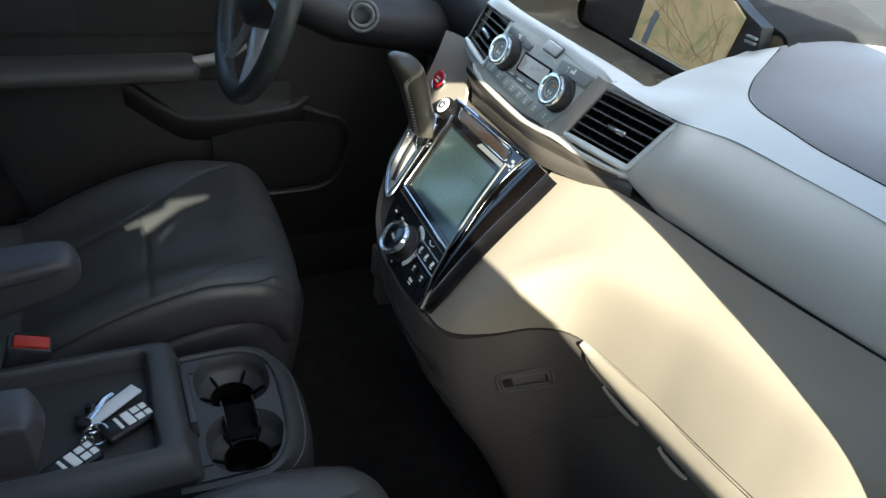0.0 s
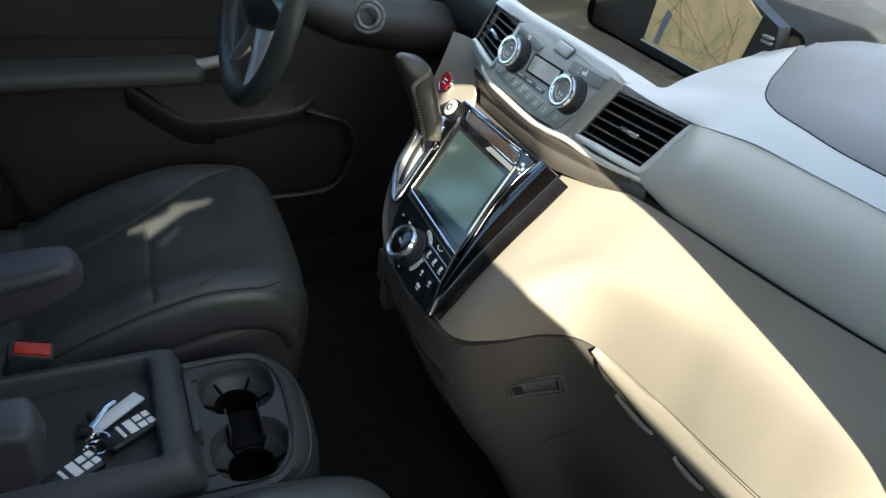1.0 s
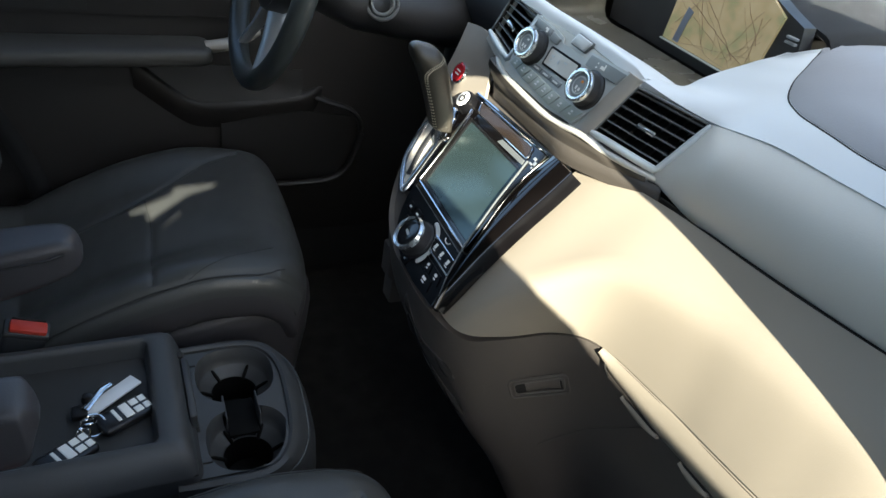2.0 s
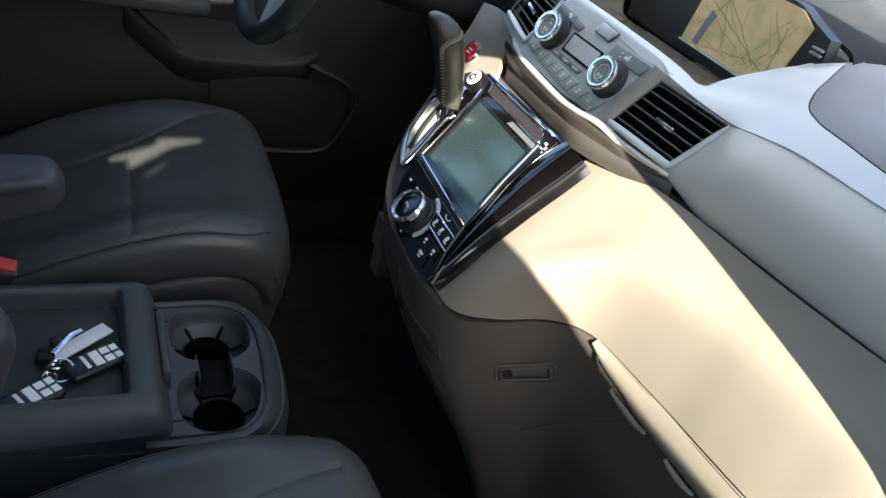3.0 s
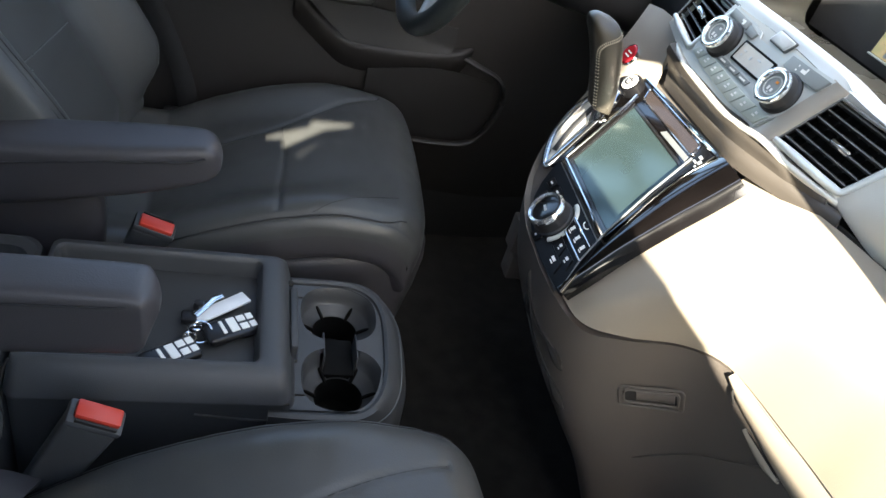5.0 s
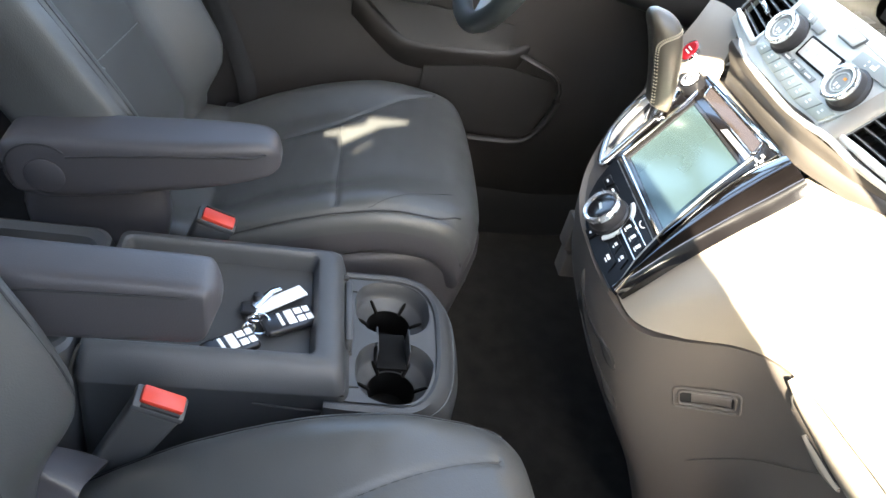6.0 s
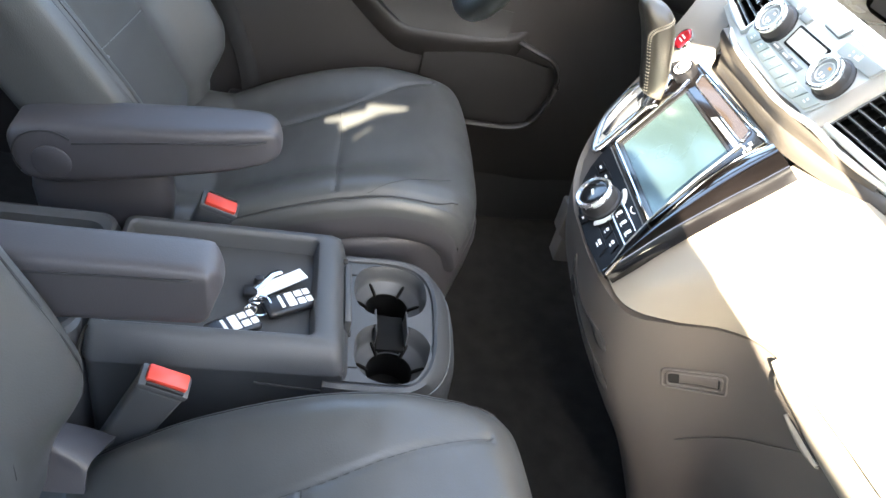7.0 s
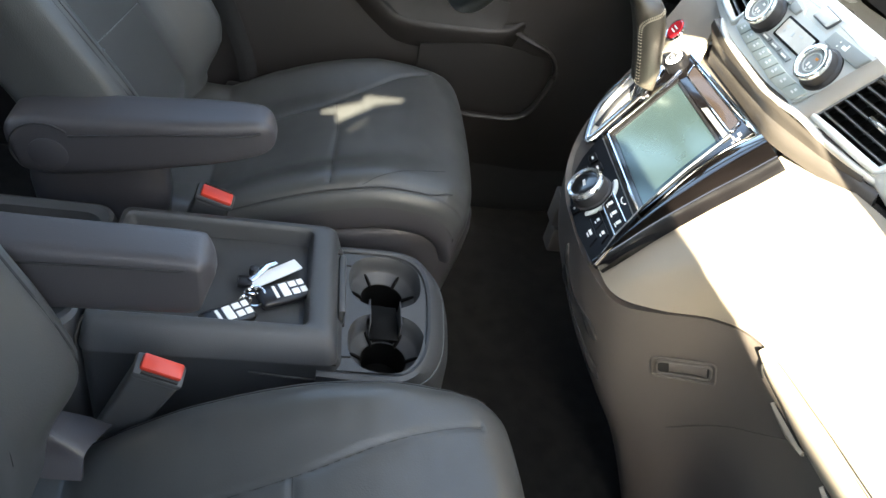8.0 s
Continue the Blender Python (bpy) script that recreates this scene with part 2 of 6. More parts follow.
def soft_quad(q, r, n=4):
    """Rounds the corners of a convex outline."""
    out = []
    for i, p in enumerate(q):
        a, b = Vector(q[i - 1]), Vector(q[(i + 1) % len(q)])
        p = Vector(p)
        s0, s1 = p + (a - p).normalized() * r, p + (b - p).normalized() * r
        for k in range(n + 1):
            t = k / n
            out.append(tuple(s0 * (1 - t) ** 2 + p * 2 * t * (1 - t) + s1 * t * t))
    return out


def ss(a, b, x):
    t = min(1.0, max(0.0, (x - a) / (b - a)))
    return t * t * (3 - 2 * t)


XZ = Matrix(((1, 0, 0, 0), (0, 0, -1, 0), (0, 1, 0, 0), (0, 0, 0, 1)))


def upright(outline, holes, y0, y1):
    """A plate in the x-z plane between two values of y."""
    bm = slab(outline, holes, -y0, -y1)
    bmesh.ops.transform(bm, verts=bm.verts, matrix=XZ)
    return bm


# ---- the car's shell and the ground outside ----
setting("ground", box((0, 0, -0.45), (400, 400, 0.1), 0), M_ASPHALT, "dark asphalt ground outside the car", "ground")
setting("floor", net([[(x, y, 0.0 + 0.012 * math.sin(9 * x + 5 * y) * 0.3 + max(0, x - 0.55) * 0.9) for y in np.linspace(-0.80, 0.82, 9)] for x in (-2.6, -1.5, -0.7, -0.3, 0.0, 0.2, 0.4, 0.6, 0.8, 1.0)], 3, 3, 0.03, flip=True),
        M_CARPET, "charcoal carpeted car floor", "floor")
setting("sill_driver", box((0.0, 0.79, 0.04), (1.6, 0.07, 0.30), 0.02), M_DOOR_DARK, "dark plastic sill below the driver door", "sill")
setting("sill_passenger", box((-0.1, -0.79, -0.05), (1.5, 0.10, 0.30), 0.02), M_CONSOLE, "dark plastic door sill", "sill")
setting("roof", box((-0.89, 0, 1.515), (1.92, 1.32, 0.06), 0.02), M_SHELL, "light cloth headliner of the roof", "roof")
setting("roof_rail_passenger", box((-0.85, -0.69, 1.49), (2.4, 0.09, 0.11), 0.03), M_PAINT, "painted roof rail over the open door", "rail")
setting("roof_rail_driver", box((-0.85, 0.69, 1.49), (2.4, 0.09, 0.11), 0.03), M_PAINT, "painted roof rail over the closed door", "rail")
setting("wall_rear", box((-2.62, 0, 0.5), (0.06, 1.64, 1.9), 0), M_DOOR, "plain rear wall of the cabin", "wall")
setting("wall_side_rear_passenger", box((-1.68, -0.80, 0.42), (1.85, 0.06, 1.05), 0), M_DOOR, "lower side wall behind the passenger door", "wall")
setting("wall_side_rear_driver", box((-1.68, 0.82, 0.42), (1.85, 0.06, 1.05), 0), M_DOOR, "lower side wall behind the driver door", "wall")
for s, n in ((-1, "passenger"), (1, "driver")):
    setting("pillar_b_" + n, box((-0.70, s * 0.76, 0.67), (0.12, 0.10, 1.58), 0.02), M_DOOR_DARK, "dark upright pillar behind the front seat", "pillar")
    setting("pillar_c_" + n, box((-1.75, s * 0.77, 0.67), (0.14, 0.08, 1.58), 0.02), M_SHELL, "upright rear pillar", "pillar")
    setting("pillar_a_" + n, tube([(0.05, s * 0.69, 1.48), (0.52, s * 0.73, 1.25), (0.92, s * 0.77, 0.96), (1.15, s * 0.79, 0.78)], 0.045, 10), M_SHELL, "slanted windscreen pillar", "pillar")
# unseen plate; its edge is traced from the sun's limit on the dash
sun_limit = spline([(0.40, 0.58, 0), (0.392, 0.70, 0), (0.364, 0.80, 0), (0.314, 0.95, 0), (0.252, 1.092, 0), (0.180, 1.190, 0), (0.152, 1.220, 0), (0.127, 1.272, 0), (0.100, 1.303, 0), (0.03, 1.318, 0), (-0.08, 1.345, 0), (-0.20, 1.405, 0), (-0.32, 1.44, 0), (-0.63, 1.45, 0)], 5)
setting("sun_plate_passenger", upright([(float(x), float(z)) for x, z, _ in sun_limit] + [(-0.63, 1.50), (0.22, 1.48), (0.60, 1.22), (1.02, 0.90), (1.02, 0.58)], [], -0.745, -0.770), M_SHELL, "unseen plate added round the passenger door opening to limit the sun", "trim")
setting("firewall", box((1.12, 0, 0.42), (0.06, 1.66, 0.95), 0), M_CARPET, "carpeted wall below the windscreen", "wall")
setting("hinge_pillar_passenger", box((0.80, -0.79, 0.40), (0.55, 0.06, 0.95), 0.02), M_PAINT, "painted pillar carrying the open door", "pillar")
setting("side_front_driver", box((0.83, 0.80, 0.40), (0.55, 0.06, 0.95), 0.02), M_DOOR_DARK, "dark footwell side lining", "wall")
glass = material("window_glass", (1, 1, 1), 0.0, var=0, rough_var=0)
glass.node_tree.nodes["Principled BSDF"].inputs["Transmission Weight"].default_value = 1.0
glass.node_tree.nodes["Principled BSDF"].inputs["IOR"].default_value = 1.02
ws = setting("windscreen", net([[(1.16, -0.74, 0.80), (1.24, 0, 0.80), (1.16, 0.74, 0.80)], [(0.06, -0.64, 1.49), (0.09, 0, 1.505), (0.06, 0.64, 1.49)]], 2, 6, 0.005), glass, "clear raked windscreen", "windscreen")
ws.visible_shadow = False
setting("bonnet", net([[(x, y, z - 0.10 * (abs(y) / 0.78) ** 2) for y in (-0.78, -0.4, 0.0, 0.4, 0.78)] for x, z in ((1.22, 0.83), (1.45, 0.81), (1.75, 0.74), (2.05, 0.60), (2.15, 0.40))], 4, 4, 0.02), M_PAINT, "painted bonnet beyond the windscreen", "bonnet")

# opaque panels, added to keep daylight out of the rear cabin
for n, sg in (("passenger", -1), ("driver", 1)):
    setting("window_rear_" + n, box((-1.70, sg * 0.80, 1.21), (1.80, 0.012, 0.52), 0), M_TINT, "opaque dark panel added in the rear side window to cut light", "window")
setting("window_tail", box((-2.60, 0, 1.46), (0.012, 1.6, 0.08), 0), M_TINT, "opaque dark panel added in the tailgate to cut light", "window")

# ---- dashboard ----
dash = thing("dashboard", (0.45, 0, 0.0), "moulded beige dashboard in a lit and a shaded copy of one plastic", "dashboard")
HP = frame_of((0.36, 0.037, 0.884), (0.05, -0.999, 0), (0.399, 0.02, 0.917))   # climate panel
SP = frame_of((0.265, 0.03, 0.70), (0, -1, 0), (0.661, 0, 0.751))              # audio panel


def hp(u, v, h=0.0):
    return HP @ Vector((u, v, h))


def sp(u, v, h=0.0):
    return SP @ Vector((u, v, h))


# the passenger vent's opening: two lower and two upper corners
VBL, VBR = Vector((0.350, -0.079, 0.8485)), Vector((0.4097, -0.1572, 0.8265))
VTL, VTR = Vector((0.3840, -0.0965, 0.9145)), Vector((0.4475, -0.1780, 0.8950))
vu, vv = (VBR - VBL).normalized(), (VTL - VBL).normalized()
vn = vu.cross(vv)
# silver bezel round both vents and the climate controls: rows from the lower edge to the hood
bez = [  # lower edge, vent foot, vent head, hood edge
    [hp(-0.225, -0.030, -0.05), hp(-0.176, -0.026, -0.004), hp(-0.100, -0.047), hp(0.03, -0.058), hp(0.112, -0.056), VBL - vv * 0.012 + vu * 0.006, VBR - vv * 0.012, VBR - vv * 0.010 + vu * 0.006],
    [hp(-0.232, -0.010, -0.05), hp(-0.168, -0.0125), hp(-0.096, -0.0300), hp(0.03, -0.012), hp(0.108, -0.010), VBL + vu * 0.010, VBR, VBR + vu * 0.006],
    [hp(-0.225, 0.045, -0.05), hp(-0.163, 0.0490), hp(-0.079, 0.0450), hp(0.03, 0.046), hp(0.118, 0.040), VTL + vu * 0.010, VTR, VTR + vu * 0.006],
    [hp(-0.20, 0.065, -0.05), hp(-0.15, 0.064, -0.003), hp(-0.075, 0.059, -0.001), hp(0.03, 0.058, -0.001), hp(0.118, 0.055, -0.003), VTL + vv * 0.013 + vu * 0.01 - vn * 0.004, VTR + vv * 0.014 - vn * 0.002, VTR + vv * 0.012 + vu * 0.005 - vn * 0.004],
]
part("vent_bezel", net(bez[:3], 4, 5, 0.012, skip=((1, 1), (1, 5)), flip=True, curve=False), M_TRIM, dash, "satin metallic bezel round the vents")
rim = [bez[3][0] + Vector((0.020, 0, -0.004)), bez[3][1] + Vector((0.018, 0, -0.004)), hp(-0.075, 0.064, -0.009), hp(0.03, 0.063, -0.010), Vector((0.4200, -0.077, 0.9280)), Vector((0.4600, -0.100, 0.9080)), bez[3][6] + Vector((0.016, 0, -0.016)), bez[3][7] + Vector((0.014, 0, -0.018))]
bend = [0.002, 0.001, 0.001, 0.001, 0.001, -0.002, -0.004, -0.006]
sill = [bez[2], [a.lerp(b, 0.6) + Vector((-k, 0, k)) for a, b, k in zip(bez[2], bez[3], bend)], bez[3], [a.lerp(b, 0.5) + Vector((0, 0, k)) for a, b, k in zip(bez[3], rim, bend)], rim]
part("bezel_crown", net([row[:6] for row in sill], 3, 5, 0.006, flip=True), M_SKY_GREY, dash, "crown above the climate controls, grey tinted with sky light")
part("bezel_roll", tube(spline([hp(-0.125, -0.040, -0.004), hp(-0.10, -0.047, 0.001), hp(-0.066, -0.053, 0.002), hp(0.03, -0.0590, 0.002), hp(0.075, -0.0565, 0.002), hp(0.115, -0.0505, 0.000), VBL.lerp(VBR, 0.40) - vv * 0.0145 + vn * 0.0035, VBL.lerp(VBR, 0.72) - vv * 0.0140 + vn * 0.0030, VBR - vv * 0.0125 + vn * 0.001, VBR - vv * 0.012 + vu * 0.020 - vn * 0.006], 6), 0.0045, 10), M_TRIM, dash, "rolled lower edge of the bezel")

# metallic band that runs on to the passenger door
belt = [(0.348, -0.066), (0.391, -0.131), (0.409, -0.179), (0.4215, -0.260), (0.434, -0.342), (0.447, -0.415), (0.462, -0.480), (0.485, -0.58), (0.52, -0.72)]
edge = [(0.457, -0.20), (0.457, -0.269), (0.467, -0.345), (0.476, -0.412), (0.482, -0.48), (0.495, -0.58), (0.53, -0.73)]


def at_y(curve_, y):
    c = sorted(curve_, key=lambda q: q[1])
    return float(np.interp(y, [q[1] for q in c], [q[0] for q in c]))


ys = [-0.225, -0.26, -0.32, -0.38, -0.44, -0.50, -0.58, -0.72]
band = []
f = vu * 0.002 - vn * 0.0018
band.append([VBR - vv * 0.012 + f - vn * 0.008, VBR - vv * 0.010 + f, VBR + vv * 0.02 + f, VTR - vv * 0.02 + f, VTR + vv * 0.004 + f, VTR + vv * 0.006 + f + Vector((0.02, 0, -0.006))])
for y in ys:
    b, e = at_y(belt, y), at_y(edge, y)
    band.append([(b + 0.009, y, 0.7955), (b - 0.0005, y, 0.8005), (b - 0.009 + (e - b) * 0.08, y, 0.836), (b - 0.010 + (e - b) * 0.42, y, 0.876), (e + 0.003, y, 0.9110), (e + 0.014, y, 0.914)])
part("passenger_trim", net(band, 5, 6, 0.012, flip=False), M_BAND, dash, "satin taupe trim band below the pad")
# dark joint below the band, and the curved shelf under the climate controls
joint = [(0.35, -0.075)] + belt[1:]
part("belt_joint", tube(spline([(x + 0.004, y, 0.7945) for x, y in joint], 6), 0.0042, 6), M_GAP, dash, "dark joint below the trim band")
shelf = []
for u in (-0.128, -0.105, -0.07, -0.02, 0.03, 0.08):
    a = hp(u, float(np.interp(u, (-0.128, -0.105, -0.07, 0.03, 0.08), (-0.048, -0.052, -0.0575, -0.0615, -0.0585))), -0.003)
    d = sp(u + 0.007, 0.127, 0.006)
    shelf.append([a + Vector((0.004, 0, 0.002)), a, a.lerp(d, 0.5) + Vector((0.006, 0, -0.002)), d + Vector((0.003, 0, 0.003)), d + Vector((0.006, 0, -0.010))])
low_end, far_end = sp(0.087, 0.127, 0.006), Vector((0.409, -0.179, 0.797))
for k in (0.32, 0.55, 0.78, 1.0):
    a = VBL.lerp(VBR, k) - vv * 0.017 - vn * 0.002
    d = low_end.lerp(far_end, 0.22 + 0.78 * k)
    shelf.append([a + Vector((0.004, 0, 0.002)), a, a.lerp(d, 0.5) + Vector((0.006, 0, -0.001)), d + Vector((0.002, 0, 0.003)), d + Vector((0.005, 0, -0.009))])
part("stack_shelf", net(shelf, 4, 4, 0.008), M_SHELF, dash, "dark taupe curved shelf below the climate controls")

# upper pad, with the airbag lid set into it
pad = [
    [(0.3925, -0.1030, 0.9210), (0.4180, -0.1015, 0.9205), (0.4605, -0.1015, 0.9110), (0.475, -0.1110, 0.9240), (0.490, -0.1225, 0.9380), (0.505, -0.1390, 0.9530), (0.520, -0.1560, 0.9680), (0.565, -0.190, 0.9930), (0.720, -0.185, 0.995), (0.93, -0.20, 0.95), (1.15, -0.20, 0.85)],
    [(0.4180, -0.1380, 0.9085), (0.4380, -0.1430, 0.9155), (0.470, -0.150, 0.9215), (0.487, -0.156, 0.932), (0.503, -0.166, 0.948), (0.520, -0.178, 0.961), (0.540, -0.194, 0.975), (0.600, -0.222, 0.990), (0.730, -0.228, 0.990), (0.93, -0.22, 0.945), (1.15, -0.22, 0.85)],
    [(0.4475, -0.1800, 0.8990), (0.4680, -0.1880, 0.9125), (0.490, -0.199, 0.9290), (0.507, -0.206, 0.943), (0.524, -0.216, 0.957), (0.545, -0.228, 0.967), (0.580, -0.243, 0.978), (0.640, -0.256, 0.987), (0.740, -0.258, 0.988), (0.93, -0.25, 0.938), (1.15, -0.25, 0.85)],
]
pad.append([(0.4515, -0.226, 0.9065), (0.4665, -0.230, 0.9170), (0.4890, -0.234, 0.9330), (0.5090, -0.239, 0.9460), (0.5280, -0.246, 0.9570), (0.5530, -0.255, 0.9660), (0.5900, -0.264, 0.9760), (0.6500, -0.270, 0.9820), (0.7450, -0.270, 0.9800), (0.93, -0.262, 0.934), (1.15, -0.262, 0.85)])
for y in (-0.27, -0.34, -0.42, -0.52, -0.73):
    e = at_y(edge, y)
    k = 1.0 if y > -0.3 else 0.0
    pad.append([(e + 0.001, y, 0.9120), (e + 0.015, y, 0.9225), (e + 0.034, y, 0.9365), (e + 0.054, y - 0.004 * k, 0.9475), (e + 0.076, y - 0.007 * k, 0.956 + 0.002 * k), (e + 0.102, y - 0.01 * k, 0.960 + 0.004 * k), (0.60, y - 0.012 * k, 0.964 + 0.008 * k), (0.66, y - 0.012 * k, 0.967 + 0.010 * k), (0.75, y - 0.012 * k, 0.962 + 0.01 * k), (0.93, y, 0.93), (1.15, y, 0.85)])
bm = net(pad, 6, 5, 0.012)
bm.normal_update()
inner = [v for v in bm.verts if all(e.calc_face_angle(0.0) < 0.6 for e in v.link_edges)]
for _ in range(14):
    bmesh.ops.smooth_vert(bm, verts=inner, factor=0.5, use_axis_x=True, use_axis_y=True, use_axis_z=True)
pad_part = part("upper_pad", bm, M_SKY_GREY, dash, "soft dashboard top, grey tinted with blue sky light")
pad_tree = BVHTree.FromPolygons([v.co + ORIGIN[pad_part.name] for v in pad_part.data.vertices], [p.vertices for p in pad_part.data.polygons])


def on_pad(x, y, lift):
    p, n, _, _ = pad_tree.ray_cast(Vector((x, y, 1.3)), Vector((0, 0, -1)))
    return Vector((x, y, (p.z if p else 0.93) + lift / max(0.45, abs(n.z) if n else 1)))


lid, lid_edge = [], [(-0.184, 0.63), (-0.187, 0.578), (-0.192, 0.556), (-0.197, 0.542), (-0.201, 0.528), (-0.209, 0.516), (-0.219, 0.508), (-0.234, 0.502), (-0.258, 0.4965), (-0.30, 0.4965), (-0.34, 0.498), (-0.40, 0.504), (-0.50, 0.515), (-0.60, 0.535), (-0.69, 0.60)]
lid_path = spline([(x, y, 0) for y, x in lid_edge], 9)
for x0, y0, _ in lid_path:
    lid.append([on_pad(x0 + (0.86 - x0) * k ** 1.6, y0 - 0.03 * k * ss(-0.26, -0.22, y0), 0.0006 + 0.0014 * min(1, k / 0.15)) for k in np.linspace(0, 1, 26)])
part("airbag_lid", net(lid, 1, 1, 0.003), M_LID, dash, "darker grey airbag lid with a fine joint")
part("lid_joint", tube([on_pad(x - 0.001, y, -0.0002) for x, y, _ in lid_path], 0.0010, 6), M_GAP, dash, "fine dark joint round the airbag lid")
# driver's half of the upper pad
pad2 = []
for y in (0.22, 0.32, 0.45, 0.60, 0.75):
    pad2.append([(0.42, y, 0.80), (0.40, y, 0.88), (0.44, y, 0.955), (0.55, y, 1.0 if 0.25 < y < 0.65 else 0.97), (0.93, y, 0.93), (1.15, y, 0.85)])
part("cluster_hood", net(pad2, 4, 4, 0.012, flip=True), M_SATIN_BLACK, dash, "dark hood over the instruments")

# beige knee pad between the belt and the lower joint
knee = [  # upper edge, ridge, lower joint
    [(0.374, -0.066, 0.776), (0.205, -0.086, 0.592), (0.191, -0.087, 0.578)],
    [(0.390, -0.112, 0.790), (0.2192, -0.1238, 0.6102), (0.205, -0.126, 0.577)],
    [(0.402, -0.165, 0.792), (0.2716, -0.1561, 0.6646), (0.249, -0.150, 0.586)],
    [(0.411, -0.210, 0.793), (0.3270, -0.2094, 0.7180), (0.313, -0.173, 0.603)],
    [(0.420, -0.260, 0.793), (0.3558, -0.2670, 0.7338), (0.353, -0.226, 0.617)],
    [(0.431, -0.335, 0.793), (0.3786, -0.3439, 0.7366), (0.374, -0.343, 0.618)],
    [(0.444, -0.410, 0.793), (0.3895, -0.4122, 0.7395), (0.378, -0.419, 0.622)],
    [(0.462, -0.490, 0.793), (0.4000, -0.4900, 0.7385), (0.383, -0.499, 0.626)],
    [(0.485, -0.580, 0.793), (0.4160, -0.5800, 0.7350), (0.397, -0.588, 0.628)],
    [(0.525, -0.700, 0.790), (0.4760, -0.7050, 0.7300), (0.458, -0.703, 0.626)],
]
firm = []
for r in knee:
    a, b, c = (Vector(q) for q in r)
    e, f = b.lerp(a, 0.16), b.lerp(c, 0.20)
    firm.append([a, a.lerp(b, 0.40), a.lerp(b, 0.68), e, (e + b * 2 + f) / 4, f, b.lerp(c, 0.55), c])
part("knee_pad", net(firm, 6, 5, 0.010), M_DASH_LIT, dash, "beige moulded knee pad catching the sun")
part("knee_joint", tube(spline([(r[-1][0] + 0.003, r[-1][1], r[-1][2] - 0.0025) for r in knee], 5), 0.0024, 6), M_GAP, dash, "dark joint below the knee pad")

# lower body: the stack's front sweeps round into the glovebox
ZL = (0.0, -0.065, -0.14, -0.21, -0.31, -0.54)
low = []
for (x, y, z), out, fan in (((0.430, 0.262, 0.780), 0.0, 0), ((0.318, 0.252, 0.740), 0.0, 0), ((0.281, 0.240, 0.703), 0.0, 0), ((0.227, 0.188, 0.642), 0.0, 0), ((0.196, 0.130, 0.608), 0.0, 0), ((0.181, 0.066, 0.593), 0.0, 0), ((0.177, 0.010, 0.590), 0.0, 0), ((0.180, -0.070, 0.585), 0.0, 0),
                            ((0.207, -0.127, 0.571), 0.2, 0.02), ((0.251, -0.1505, 0.580), 0.35, 0.03), ((0.315, -0.174, 0.597), 0.5, 0.03), ((0.355, -0.227, 0.6125), 0.7, 0.02), ((0.3765, -0.344, 0.6135), 0.8, 0), ((0.3805, -0.420, 0.6175), 0.8, 0), ((0.3855, -0.500, 0.6215), 0.8, 0), ((0.3995, -0.589, 0.6235), 0.8, 0), ((0.460, -0.703, 0.6215), 0.8, 0)):
    turn = float(np.interp(y, (-0.13, -0.07, 0.03, 0.13, 0.22, 0.28), (1.0, 1.15, 1.5, 2.0, 2.3, 1.6)))
    steep = [turn * q for q in (0.0, 0.006, 0.030, 0.068, 0.132, 0.250)]
    mild = (0.0, 0.008, 0.016, 0.026, 0.046, 0.075)
    low.append([(x + s_ * (1 - out) + m_ * out, y - fan * k / 5, z + dz * (z - 0.05) / 0.545) for k, (dz, s_, m_) in enumerate(zip(ZL, steep, mild))])
glovebox = part("lower_panel", net(low, 5, 6, 0.010), M_DASH_SHADE, dash, "lower dashboard with the glovebox, in the shaded copy of the plastic")


# ---- centre console ----
con = thing("center_console", (-0.3, 0, 0.0), "dark grey plastic centre console with open tray and cup holders", "console")
DECK = 0.380
CUPS = ((-0.064, 0.0635), (-0.065, -0.0645))
CR = 0.0575
SLOT = 0.0225


def super_xy(cx, cy, rx, ry, n, t):
    """A point of a rounded square round (cx, cy) at the angle t."""
    c, s_ = math.cos(t), math.sin(t)
    return (cx + rx * math.copysign(abs(c) ** (2 / n), c), cy + ry * math.copysign(abs(s_) ** (2 / n), s_))


def deck_ring(grow, z, back=-0.165):
    """The deck's outline, blunt at its front and open towards the tray, widened by grow."""
    out = []
    for k in range(41):
        x, y = super_xy(-0.078, 0.0, 0.086 + grow, 0.134 + min(grow, 0.004), 3.0, -math.pi / 2 + math.pi * k / 40)
        out.append((x + 0.07 * y * ss(-0.08, 0.0, x), y, z))
    w = 0.134 + min(grow, 0.004)
    return [(back, -w + 0.004, z), (-0.13, -w + 0.001, z)] + out + [(-0.13, w - 0.001, z), (back, w - 0.004, z)]


hole = []
a0 = math.asin(SLOT / CR) * 0.82
for (cx, cy), sg in ((CUPS[0], 1), (CUPS[1], -1)):
    for k in range(41):
        t = -math.pi / 2 * sg + a0 + (2 * math.pi - 2 * a0) * k / 40
        hole.append(super_xy(cx, cy, CR, CR, 2.5, t))
part("cup_deck", slab([(x, y) for x, y, _ in deck_ring(-0.012, 0)], [hole], DECK - 0.010, DECK), M_CONSOLE, con, "grey deck of the cup holders")
